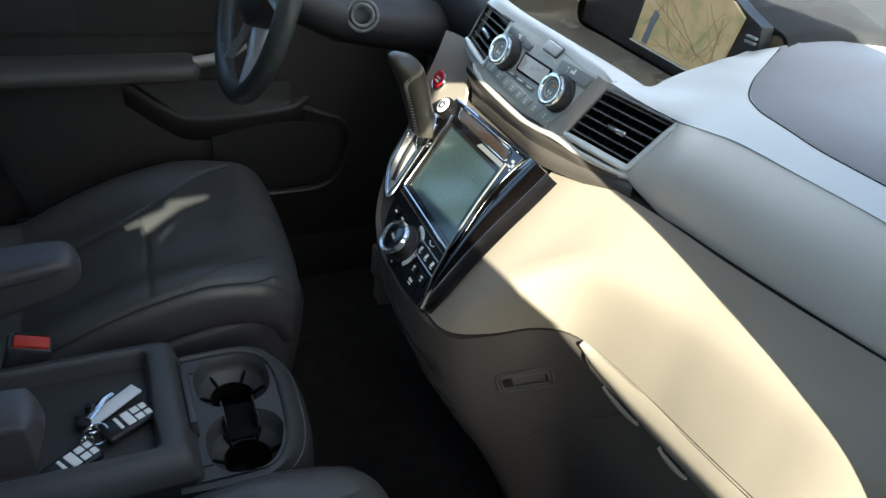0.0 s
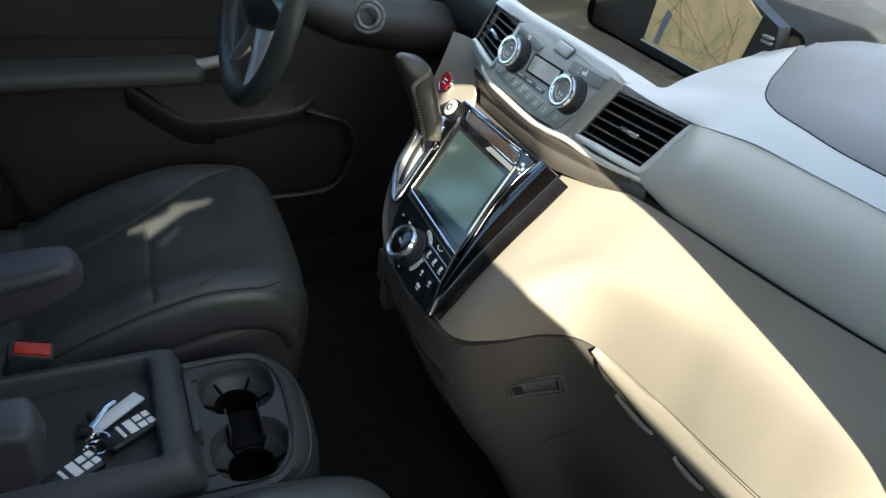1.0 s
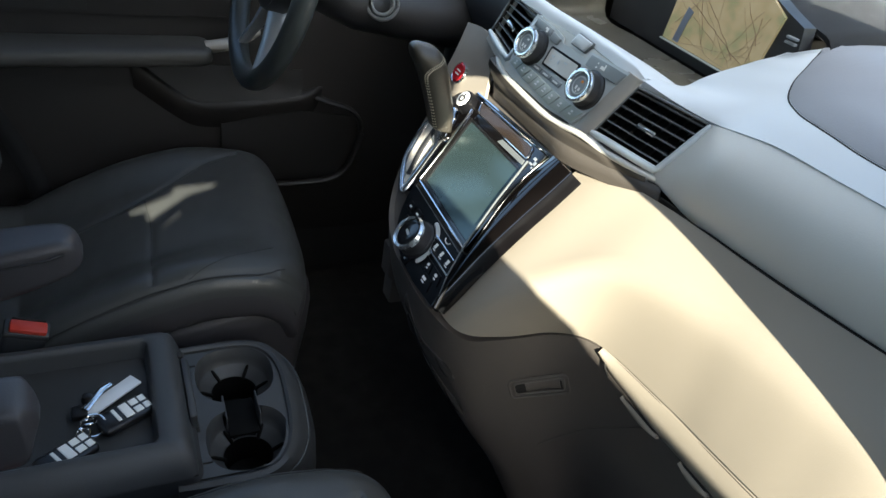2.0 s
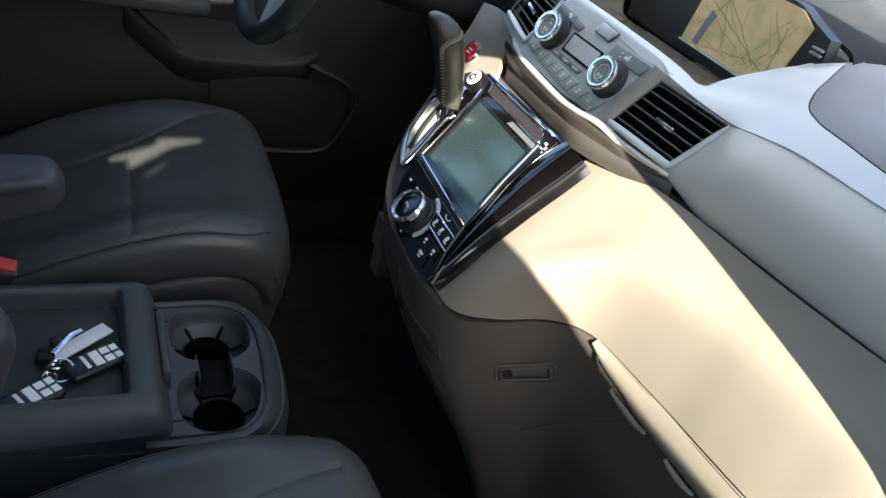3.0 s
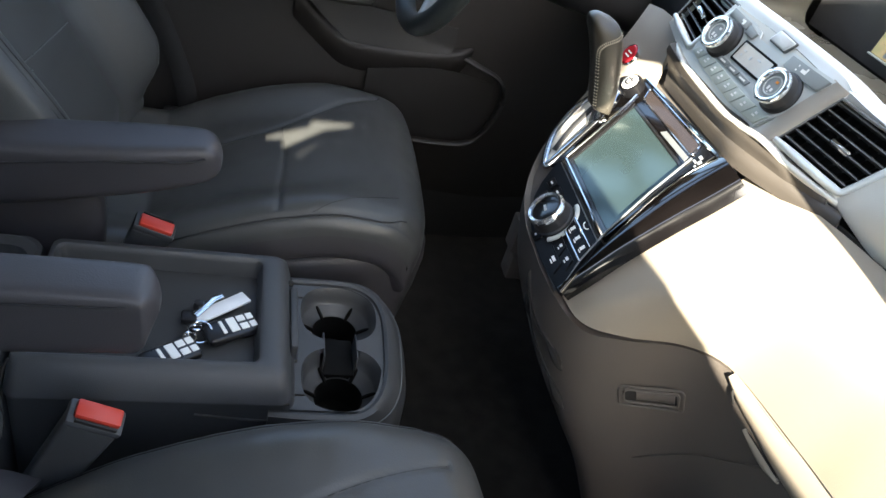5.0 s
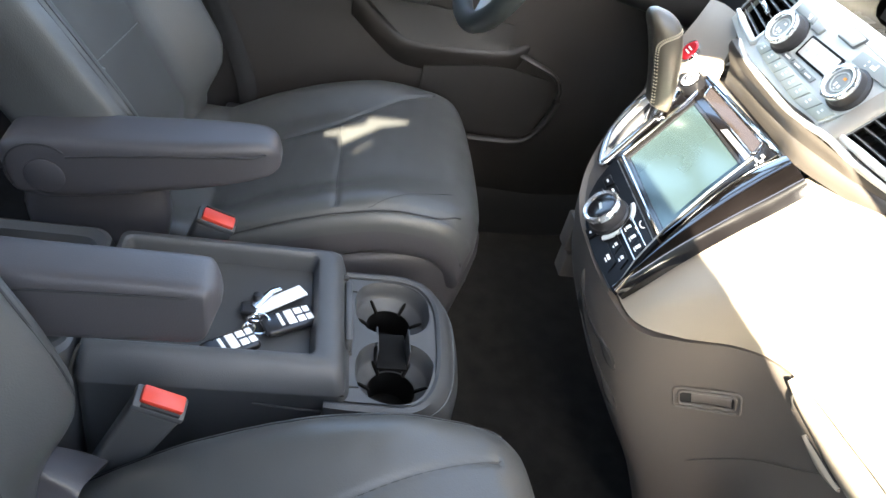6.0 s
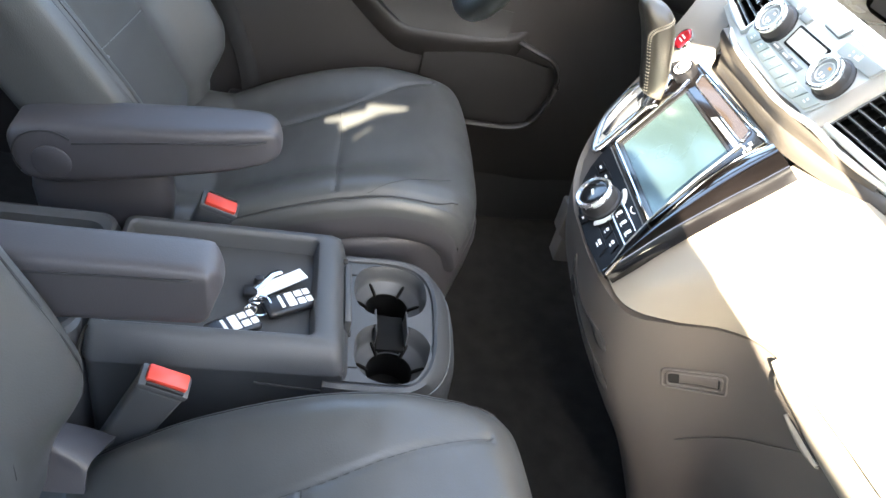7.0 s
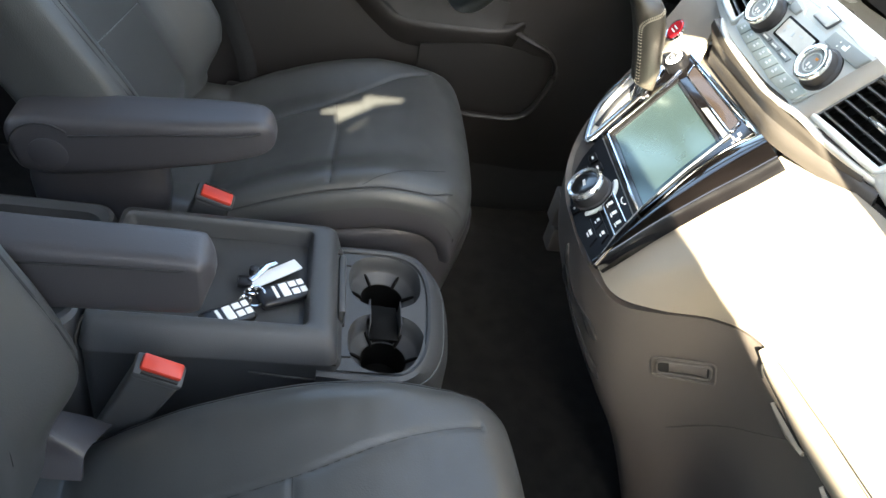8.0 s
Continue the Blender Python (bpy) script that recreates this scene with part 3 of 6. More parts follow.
# the rounded shoulder round the deck, a shallow groove inside it and a fine seam outside
shoulder = [deck_ring(-0.0122, DECK - 0.004), deck_ring(-0.0085, DECK - 0.004), deck_ring(-0.0075, DECK + 0.001), deck_ring(-0.003, DECK + 0.0035), deck_ring(0.004, DECK + 0.001),
            deck_ring(0.015, DECK - 0.009), deck_ring(0.026, DECK - 0.024), deck_ring(0.034, DECK - 0.046), deck_ring(0.037, DECK - 0.09), deck_ring(0.039, 0.15), deck_ring(0.042, 0.0)]
part("front_body", loft(shoulder, cap=False), M_CONSOLE, con, "rounded front shoulder of the console")
part("shoulder_seam", tube(deck_ring(0.0215, DECK - 0.0175)[8:32], 0.0008, 6), M_SLAT_EDGE, con, "fine seam on the shoulder")
for cx, cy in CUPS:
    sg = 1 if cy > 0 else -1
    prof_ = ((CR + 0.0006, DECK - 0.0005, 2.5), (CR - 0.0012, DECK - 0.0030, 2.5), (0.0545, DECK - 0.018, 2.4), (0.0525, DECK - 0.028, 2.3), (0.0505, DECK - 0.0305, 2.2), (0.0365, DECK - 0.0395, 2.0), (0.0350, DECK - 0.042, 2.0), (0.0345, DECK - 0.095, 2.0))
    nseg = 56
    bm = bmesh.new()
    rows_ = [[bm.verts.new((*super_xy(cx, cy, r_, r_, n_, 2 * math.pi * k / nseg), z_)) for k in range(nseg)] for r_, z_, n_ in prof_]
    for i in range(len(rows_) - 1):
        for k in range(nseg):
            a = 2 * math.pi * (k + 0.5) / nseg
            d = math.atan2(math.sin(a + sg * math.pi / 2), math.cos(a + sg * math.pi / 2))
            if abs(d) < 0.40 and i < 5:
                continue
            bm.faces.new((rows_[i][k], rows_[i][(k + 1) % nseg], rows_[i + 1][(k + 1) % nseg], rows_[i + 1][k]))
    bmesh.ops.recalc_face_normals(bm, faces=bm.faces)
    cup = part("cup_holder", bm, M_CONSOLE, con, "rounded cup well with a sloping grey shelf")
    part("well_floor", lathe([(0.0344, DECK - 0.0405), (0.0335, DECK - 0.044), (0.0335, DECK - 0.088), (0, DECK - 0.090)], Matrix.Translation((cx, cy, 0)), 40), M_RUBBER, cup, "black rubber well")
    for a in (0, 57, 123, 180):
        t = radians(a)
        run = [(cx + r_ * math.cos(t), cy + r_ * math.sin(t), DECK + z_) for r_, z_ in ((0.0515, -0.0285), (0.0480, -0.0305), (0.0420, -0.0345), (0.0365, -0.0380), (0.0330, -0.0420))]
        part("fin", tube(run, [0.0014, 0.0026, 0.0030, 0.0030, 0.0024], 6), M_RUBBER, cup, "black rubber fin")
part("slot", join(box((-0.0645, 0, DECK - 0.030), (2 * SLOT - 0.001, 0.070, 0.006), 0.002, 2), box((-0.0645, 0.0, DECK - 0.062), (2 * SLOT - 0.001, 0.050, 0.060), 0.002, 1)), M_RUBBER, con, "black bridge between the cup wells")
for sg in (-1, 1):
    part("slot_cheek", box((-0.0645 + sg * (SLOT + 0.0012), 0, DECK - 0.018), (0.0024, 0.048, 0.033), 0.0008, 1), M_CONSOLE, con)

# tray: a bevelled rim, walls and a sunken floor
def ring(x0, y0, x1, y1, r, z):
    return [(x, y, z) for x, y in rounded(x0, y0, x1, y1, r, 8)]


TX0, TX1, TY0, TY1 = -0.468, -0.137, -0.130, 0.136


def rim(side, far, front, r, z, back=0.0):
    return ring(TX0 + back, TY0 + side, TX1 - front, TY1 - far, r, z)


rings = [rim(0.006, 0.006, -0.006, 0.016, 0.0), rim(0.006, 0.006, -0.005, 0.016, 0.388), rim(0.005, 0.005, 0.000, 0.016, 0.3955), rim(0.0, 0.0, 0.001, 0.016, 0.3975), rim(0.0005, 0.0005, 0.002, 0.016, 0.4015),
         rim(0.019, 0.010, 0.009, 0.014, 0.4270, 0.003), rim(0.0265, 0.016, 0.0165, 0.013, 0.4345, 0.006), rim(0.032, 0.021, 0.023, 0.012, 0.4362, 0.009), rim(0.0365, 0.026, 0.040, 0.011, 0.4362, 0.012),
         rim(0.0395, 0.029, 0.0445, 0.010, 0.4335, 0.015), rim(0.0415, 0.031, 0.0475, 0.009, 0.4270, 0.017), rim(0.0435, 0.034, 0.051, 0.009, 0.404, 0.019)]
part("tray_rim", loft(rings, cap=False), M_CONSOLE, con, "bevelled grey rim of the open tray", 32)
part("tray_floor", net([[(TX0 + 0.015, TY0 + 0.035, 0.405), (TX0 + 0.015, TY1 - 0.02, 0.405)], [(TX1 - 0.04, TY0 + 0.035, 0.405), (TX1 - 0.04, TY1 - 0.02, 0.405)]], 6, 6, 0.006), M_CONSOLE_IN, con, "dark lined tray floor")
part("tray_latch", box((TX1 + 0.0025, 0.020, 0.399), (0.011, 0.122, 0.030), 0.004, 2), M_CONSOLE, con, "upright latch strip on the tray's front")
part("latch_gap", box((TX1 - 0.0035, 0.086, 0.413), (0.010, 0.010, 0.0035), 0.001, 1), M_GAP, con)
part("latch_gap", box((TX1 + 0.0065, 0.020, 0.3835), (0.006, 0.124, 0.0022), 0.0006, 1), M_GAP, con)
for y in (0.0925, -0.0965):
    part("deck_step", box((-0.131, y, DECK - 0.0005), (0.026, 0.0022, 0.0045), 0.0006, 1), M_GAP, con)
part("rim_end", tube([(-0.4675, TY0 + 0.001, 0.3990), (-0.4695, TY0 + 0.008, 0.412), (-0.466, TY0 + 0.020, 0.4285), (-0.4625, TY0 + 0.028, 0.4345)], 0.0020, 6), M_GAP, con)
part("side_groove", tube([(-0.452, TY0 + 0.0035, 0.3962), (-0.30, TY0 + 0.0035, 0.3962), (-0.14, TY0 + 0.004, 0.3962)], 0.0013, 6), M_GAP, con)
part("side_crease", tube(spline([(-0.255, TY0 + 0.0035, 0.372), (-0.20, TY0 + 0.0030, 0.366), (-0.15, TY0 + 0.000, 0.366)], 6), 0.0018, 6), M_CONSOLE_IN, con)
# rear bin behind the tray
rr = [ring(-0.68, TY0 - 0.005, TX0 - 0.003, TY1 + 0.003, 0.03, 0.0), ring(-0.68, TY0, TX0 - 0.003, TY1, 0.03, 0.405), ring(-0.675, TY0 + 0.01, TX0 - 0.007, TY1 - 0.006, 0.03, 0.425), ring(-0.668, TY0 + 0.018, TX0 - 0.012, TY1 - 0.012, 0.03, 0.428),
      ring(-0.655, TY0 + 0.03, TX0 - 0.02, TY1 - 0.024, 0.03, 0.422), ring(-0.645, TY0 + 0.04, TX0 - 0.026, TY1 - 0.032, 0.03, 0.36)]
part("rear_bin", loft(rr), M_CONSOLE, con, "grey rear bin of the console")

# ---- front seats ----
PIPE = 0.0013


def narrow_foot(c):
    c.x *= 0.84 if c.z < 0 else 1


def seat(m, name, label, lean_deg, bx, arm_z, seams, reach_x, crest):
    """A front seat; m mirrors it across the car's middle (1 driver, -1 passenger)."""
    s = thing(name, (-0.25, 0.43 * m, 0.0), label, "car seat", "front seats")

    def fl(bm):
        if m < 0:
            for v in bm.verts:
                v.co.y = -v.co.y
            bmesh.ops.reverse_faces(bm, faces=bm.faces)
        return bm
    Y0, Y1, XB, MID = 0.192, 0.671, -0.50, 0.4315

    def front(y):
        e = abs((y - MID) / 0.2395)
        return reach_x - 0.012 * e ** 2 - 0.024 * e ** 8 + 0.008 * (y - MID) / 0.2395 * (m > 0)

    lines = [[(x, y) for x, y in spline(np.array(q), 8)] for q in seams]

    def top(x, y, groove=True):
        xf = front(y)
        e = (y - MID) / 0.2395
        dx = min(0.40, max(0.0, crest[1] - x))
        z = crest[0] - crest[2] * dx * dx
        z += 0.020 * ss(0.45, 0.80, abs(e)) * ss(0.06, -0.10, x) - 0.006 * (1 - e * e)
        d = min(y - Y0, Y1 - y)
        R = 0.052
        if d < R:
            z -= R * 0.95 * (1 - math.sqrt(max(0, 1 - ((R - d) / R) ** 2)))
        d = xf - x
        R = 0.070
        if d < R:
            z -= R * 0.85 * (1 - math.sqrt(max(0, 1 - ((R - d) / R) ** 2)))
        z += 0.0012 * noise.noise((x * 14, y * 14, 3.1 * m)) + 0.0009 * noise.noise((x * 45, y * 30, 7.7))
        if groove:
            g = math.exp(-((y - 0.2075) / 0.0035) ** 2)
            for q in lines:
                lo, hi = min(a for a, _ in q), max(a for a, _ in q)
                if hi - lo > 0.05:
                    if lo < x < hi:
                        yl = float(np.interp(x, [a for a, _ in q], [b_ for _, b_ in q]))
                        g = max(g, 0.8 * math.exp(-((y - yl) / 0.0042) ** 2) + 0.2 * math.exp(-((y - yl) / 0.014) ** 2))
                else:
                    ya, yb = min(b_ for _, b_ in q), max(b_ for _, b_ in q)
                    if ya < y < yb:
                        xl = float(np.interp(y, [b_ for _, b_ in q], [a for a, _ in q]))
                        g = max(g, 0.8 * math.exp(-((x - xl) / 0.0040) ** 2) + 0.2 * math.exp(-((x - xl) / 0.016) ** 2))
            z -= 0.0042 * g
        return z
    ny, nx = 132, 150
    bm = bmesh.new()
    grid = []
    for i in range(nx + 1):
        row = []
        for j in range(ny + 1):
            tj = -math.cos(math.pi * j / ny)
            tj = 0.6 * tj + 0.4 * (2 * j / ny - 1)
            y = (Y0 + Y1) / 2 + tj * (Y1 - Y0) / 2
            f = i / nx
            f = 0.55 * f + 0.45 * math.sin(f * math.pi / 2)
            x = XB + (front(y) - XB) * f
            row.append(bm.verts.new((x, y, top(x, y))))
        grid.append(row)
    for i in range(nx):
        for j in range(ny):
            bm.faces.new((grid[i][j], grid[i + 1][j], grid[i + 1][j + 1], grid[i][j + 1]))
    part("cushion", fl(bm), M_LEATHER, s, "grey leather cushion with sewn seams", 60)
    # upright cushion sides and front, under the edge seam
    edge_ = []
    for k in range(40):
        x = XB + (front(Y0) - XB) * k / 39
        edge_.append((x, Y0, top(x, Y0 + 1e-4, False)))
    for k in range(1, 40):
        y = Y0 + (Y1 - Y0) * k / 40
        edge_.append((front(y), y, top(front(y) - 1e-4, y, False)))
    for k in range(40):
        x = XB + (front(Y1) - XB) * (39 - k) / 39
        edge_.append((x, Y1, top(x, Y1 - 1e-4, False)))
    cx, cy = -0.2, MID
    rws = []
    for dz, f in ((-0.0006, 0.997), (0.010, 1.003), (0.026, 1.006), (0.040, 1.002), (0.050, 0.985), (0.054, 0.95)):
        rws.append([(cx + (x - cx) * f, cy + (y - cy) * f, z - dz) for x, y, z in edge_])
    part("cushion_side", fl(net(rws, 3, 1, 0.006)), M_LEATHER_SIDE, s, "smooth vinyl side of the cushion", 60)
    pts = []
    for k in range(44):
        x = XB + 0.05 + (0.046 - XB - 0.05) * k / 43
        y = 0.2075 + 0.010 * ss(0.0, 0.05, x)
        pts.append((x, y, top(x, y) + 0.0012))
    part("seam", fl(tube(pts, PIPE, 6)), M_THREAD, s)
    for q in lines:
        part("seam", fl(tube([(x, y, top(x, y) + 0.0004) for x, y in q], PIPE * 0.45, 6)), M_THREAD, s)
    # skirted base below
    base_rings = []
    for g, z0, k in ((0.035, 0.0, 0.0), (0.020, 0.16, 0.0), (0.005, 0.270, 0.10), (0.001, 0.310, 0.20), (0.004, 0.336, 0.22), (0.014, 0.350, 0.22), (0.034, 0.354, 0.22)):
        base_rings.append([(x, y, z0 + k * (x + 0.14)) for x, y in rounded(-0.50, 0.205 + g, reach_x - 0.004 - g, 0.658 - g, 0.055, 8)])
    part("seat_base", fl(loft(base_rings)), M_LEATHER_SIDE, s, "grey skirt of the seat base", 60)
    # backrest: a leaning loft with side bolsters
    rings_ = []
    c_, s_ = math.cos(radians(lean_deg)), math.sin(radians(lean_deg))
    lean, ahead = Vector((-s_, 0, c_)), Vector((c_, 0, s_))
    base = Vector((bx, MID, 0.40))

    def depth(q, e, far=0):
        """How far the cover stands before the back's core at height q and breadth e; far: 1 on the side by the door."""
        c = min(1.0, e ** (1 / 0.40))
        dd = 0.055 * (max(0.0, 1 - c * c)) ** 0.25
        dd += 0.058 * ss(0.48, 0.84, e) * (1 - ss(0.94, 1.0, e) * 0.4) * (0.35 + 0.65 * ss(0.02, 0.16, q)) * (1 - (0.75 if m < 0 else 0.40) * ss(0.18, 0.85, q))
        dd += 0.042 * far * (m > 0) * ss(0.45, 0.80, e) * (1 - 0.5 * ss(0.94, 1.0, e))
        return dd + 0.012 * math.sin(min(1, q) * math.pi) * (1 - e * e)

    def foot(q):
        return 0.55 + 0.45 * ss(0.0, 0.09, q) if m > 0 else 0.15 + 0.85 * ss(-0.06, 0.22, q)
    hs = np.linspace(-0.06, 0.66, 48)
    for h in hs:
        q = (h + 0.06) / 0.72
        w = 0.236 * (1 - 0.18 * ss(0.5, 1.0, q)) * (0.93 + 0.07 * ss(0, 0.10, q))
        ring_ = []
        for k in range(120):
            t = 2 * math.pi * k / 120
            c, sn = math.cos(t), math.sin(t)
            yy = w * math.copysign(abs(c) ** 0.40, c)
            e = abs(yy) / w
            if sn > 0:
                dd = depth(q, e, yy > 0)
                for sy in (0.46, 0.86):
                    dd -= 0.0035 * math.exp(-((e - sy) / 0.012) ** 2)
                dd -= 0.0035 * math.exp(-((h - 0.155) / 0.005) ** 2) * (e < 0.46)
                dd += 0.0022 * noise.noise((yy * 12, h * 12, 5.0))
            else:
                dd = -0.055 * abs(sn) ** 0.55
            pinch = (1 - 0.55 * ss(0.88, 1.0, q) ** 2) * foot(q)
            p = base + lean * h + ahead * dd * pinch
            p.y += yy
            ring_.append(p)
        rings_.append(ring_)
    part("backrest", fl(loft(rings_)), M_LEATHER, s, "leaning grey leather backrest with bolsters", 60)
    for e0 in (-0.86, -0.46, 0.46, 0.86):
        pts, pts2 = [], []
        for h in np.linspace(0.03, 0.58, 34):
            q = (h + 0.06) / 0.72
            w = 0.236 * (1 - 0.18 * ss(0.5, 1.0, q)) * (0.93 + 0.07 * ss(0, 0.10, q))
            for lst, de in ((pts, 0.0), (pts2, 0.028)):
                p = base + lean * h + ahead * (depth(q, abs(e0) - de, e0 > 0) - 0.0026 + (0.0028 if de else 0)) * foot(q)
                p.y += w * math.copysign(abs(e0) - de, e0)
                lst.append(p)
        part("back_seam", fl(tube(pts, 0.0014, 6)), M_THREAD, s)
        if abs(e0) > 0.6:
            part("top_stitch", fl(tube(pts2, 0.0009, 5)), M_THREAD, s)
    if m > 0:
        pts = []
        for e0 in np.linspace(-0.80, 0.40, 24):
            h = 0.165 - 0.03 * e0
            q = (h + 0.06) / 0.72
            p = base + lean * h + ahead * (depth(q, abs(e0), e0 > 0) + 0.0012) * foot(q)
            p.y += 0.236 * e0
            pts.append(p)
        part("insert_stitch", fl(tube(pts, 0.0010, 5)), M_SLAT_EDGE, s, "pale stitch across the backrest")
    # armrest on the inner side, leaning up towards its tip
    dirv = Vector((0.300, 0, 0.045 if m > 0 else 0.014)).normalized()
    upv = Vector((-dirv.z, 0, dirv.x))
    root = Vector((-0.565, 0.178 if m > 0 else 0.158, arm_z))
    reach, wide = (1.0, 0.044) if m > 0 else (0.86, 0.032)
    rings_ = []
    prof_ = [(-0.054, 0.020, 0.024), (-0.050, 0.032, 0.036), (-0.038, 0.045, 0.047), (-0.015, 0.054, 0.050), (0.02, 0.058, 0.050), (0.08, 0.054, 0.046), (0.16, 0.046, 0.042), (0.24, 0.036, 0.039), (0.288, 0.026, 0.036), (0.304, 0.019, 0.031), (0.312, 0.012, 0.023), (0.316, 0.005, 0.010)]
    for a, hb, ht in spline(prof_, 4):
        a, hb, ht = a * reach, (hb * 0.86 if m > 0 else min(0.050, hb * 1.9) * (0.35 + 0.65 * ss(0.318, 0.296, a))), ht * (1 if m > 0 else 0.92)
        wy = wide * min(1, max(hb, 0.003) / 0.036) ** 0.5
        rg_ = []
        for k in range(48):
            t = 2 * math.pi * k / 48
            c, sn = math.cos(t), math.sin(t)
            hh = (ht if sn > 0 else hb) * math.copysign(abs(sn) ** 0.36, sn)
            p = root + dirv * a + upv * hh
            p.y += wy * math.copysign(abs(c) ** 0.36, c)
            rg_.append(p)
        rings_.append(rg_)
    arm = part("armrest", fl(loft(rings_)), M_LEATHER_SIDE, s, "padded grey armrest folded down", 60)
    for side_y in ((-wide - 0.0005, wide + 0.0005) if m < 0 else (-0.0445,)):
        pts = []
        for a in np.linspace(0.035, 0.298 * reach, 24):
            pts.append(root + dirv * a + upv * (0.022 + 0.002 * math.sin(a * 12)) + Vector((0, side_y * (1 - 0.25 * ss(0.27 * reach, 0.31 * reach, a)), 0)))
        part("arm_seam", fl(tube(pts, 0.0015, 6)), M_THREAD, arm)
    ring_pts = [root + dirv * (-0.002 + 0.046 * math.cos(t)) + upv * (0.0 + 0.044 * math.sin(t)) + Vector((0, -0.0438, 0)) for t in np.linspace(0.7, 3.6, 18)]
    part("arm_seam", fl(tube(ring_pts, 0.0014, 6)), M_THREAD, arm)
    dm = Matrix.Translation(root + Vector((0.002, -0.0425, -0.006))) @ Matrix.Rotation(radians(90), 4, "X")
    part("pivot_cap", fl(lathe([(0, 0.0042), (0.024, 0.004), (0.0262, 0.0028), (0.0270, -0.004), (0.0286, -0.004), (0.0290, 0.001), (0.0300, 0.001)], dm, 40)), M_LEATHER_SIDE, arm, "round pivot cover")
    if m > 0:
        rgs = []
        for z_, g in ((0.345, 0.75), (0.350, 0.90), (0.365, 1.0), (0.41, 1.04), (0.45, 1.0), (0.47, 0.92)):
            rgs.append([(-0.515 + 0.100 * g * math.copysign(abs(math.cos(t)) ** 0.5, math.cos(t)), 0.205 + 0.030 * g * math.copysign(abs(math.sin(t)) ** 0.6, math.sin(t)), z_) for t in np.linspace(0, 2 * math.pi, 32, endpoint=False)])
        part("side_cover", fl(loft(rgs)), M_LEATHER_SIDE, s, "rounded plastic side cover", 60)
    else:
        hinge = [[(-0.478, 0.195, 0.362), (-0.445, 0.195, 0.352), (-0.412, 0.198, 0.340)],
                 [(-0.472, 0.222, 0.381), (-0.446, 0.222, 0.368), (-0.420, 0.224, 0.352)],
                 [(-0.467, 0.248, 0.389), (-0.447, 0.249, 0.374), (-0.428, 0.250, 0.359)],
                 [(-0.473, 0.256, 0.366), (-0.452, 0.258, 0.356), (-0.431, 0.262, 0.346)],
                 [(-0.485, 0.272, 0.335), (-0.458, 0.272, 0.332), (-0.431, 0.272, 0.330)]]
        part("hinge_cover", fl(net(hinge, 4, 5, 0.010, flip=True)), M_LEATHER_SIDE, s, "folded grey hinge cover")
    # buckle on its stalk
    bxm = Matrix.Translation((-0.373, 0.192, 0.405) if m < 0 else (-0.357, 0.178, 0.384)) @ Matrix.Rotation(radians(24 if m < 0 else 20), 4, "Y") @ Matrix.Rotation(radians(-6 if m < 0 else 10), 4, "X")
    buck = part("buckle_stalk", fl(box((0, 0, -0.035), (0.058, 0.028, 0.165), 0.007, 3, bxm, narrow_foot)), M_CONSOLE, s, "grey belt buckle sleeve")
    part("buckle_head", fl(box((0, 0, 0.0505), (0.060, 0.031, 0.012), 0.004, 2, bxm)), M_CONSOLE, buck)
    part("release_button", fl(box((0.001, -0.002, 0.0575), (0.049, 0.0215, 0.010), 0.003, 2, bxm)), M_RED, buck, "red release button")
    part("tongue_slot", fl(box((0.001, 0.0125, 0.0570), (0.044, 0.003, 0.006), 0.0005, 1, bxm)), M_GAP, buck)
    return s


seat(1, "driver_seat", "grey leather driver seat with its armrest down", 31, -0.500, 0.510,
     # first line is a soft fold; its dark thread draws the fold's shade
     [[(0.036, 0.268), (-0.01, 0.252), (-0.06, 0.232), (-0.11, 0.2105)], [(-0.40, 0.47), (-0.20, 0.495), (-0.10, 0.545), (-0.03, 0.585), (0.035, 0.618)][::1],
      [(-0.163, 0.216), (-0.158, 0.33), (-0.152, 0.42), (-0.156, 0.505)]], 0.108, (0.466, 0.03, 0.76))
seat(-1, "passenger_seat", "grey leather passenger seat beside the console", 16.5, -0.505, 0.577,
     [[(-0.40, 0.345), (-0.30, 0.342), (-0.19, 0.325), (-0.08, 0.290), (0.0, 0.268), (0.034, 0.262)], [(-0.40, 0.52), (-0.19, 0.53), (-0.03, 0.585), (0.035, 0.618)],
      [(-0.188, 0.325), (-0.184, 0.42), (-0.190, 0.525)]], 0.092, (0.468, -0.06, 1.15))

# ---- driver's belt hanging between the seat and the door ----
belt_d = thing("seat_belt", (-0.40, 0.70, 0.25), "dark driver seat belt hanging beside the seat", "seat belt")
part("webbing", net([[(x - 0.020, 0.705, z), (x, 0.702, z), (x + 0.020, 0.705, z)] for x, z in ((-0.335, 0.20), (-0.345, 0.36), (-0.375, 0.46), (-0.425, 0.58), (-0.50, 0.75), (-0.60, 1.00), (-0.64, 1.15))], 5, 3, 0.0015), M_BELT, belt_d, "black belt webbing")
part("anchor", box((-0.365, 0.695, 0.315), (0.05, 0.03, 0.04), 0.008, 2), M_SATIN_BLACK, belt_d, "black anchor cover")
part("anchor_bolt", lathe([(0, 0.004), (0.007, 0.003), (0.009, 0.0)], Matrix.Translation((-0.365, 0.680, 0.318)) @ Matrix.Rotation(radians(90), 4, "X"), 16), M_CHROME, belt_d)

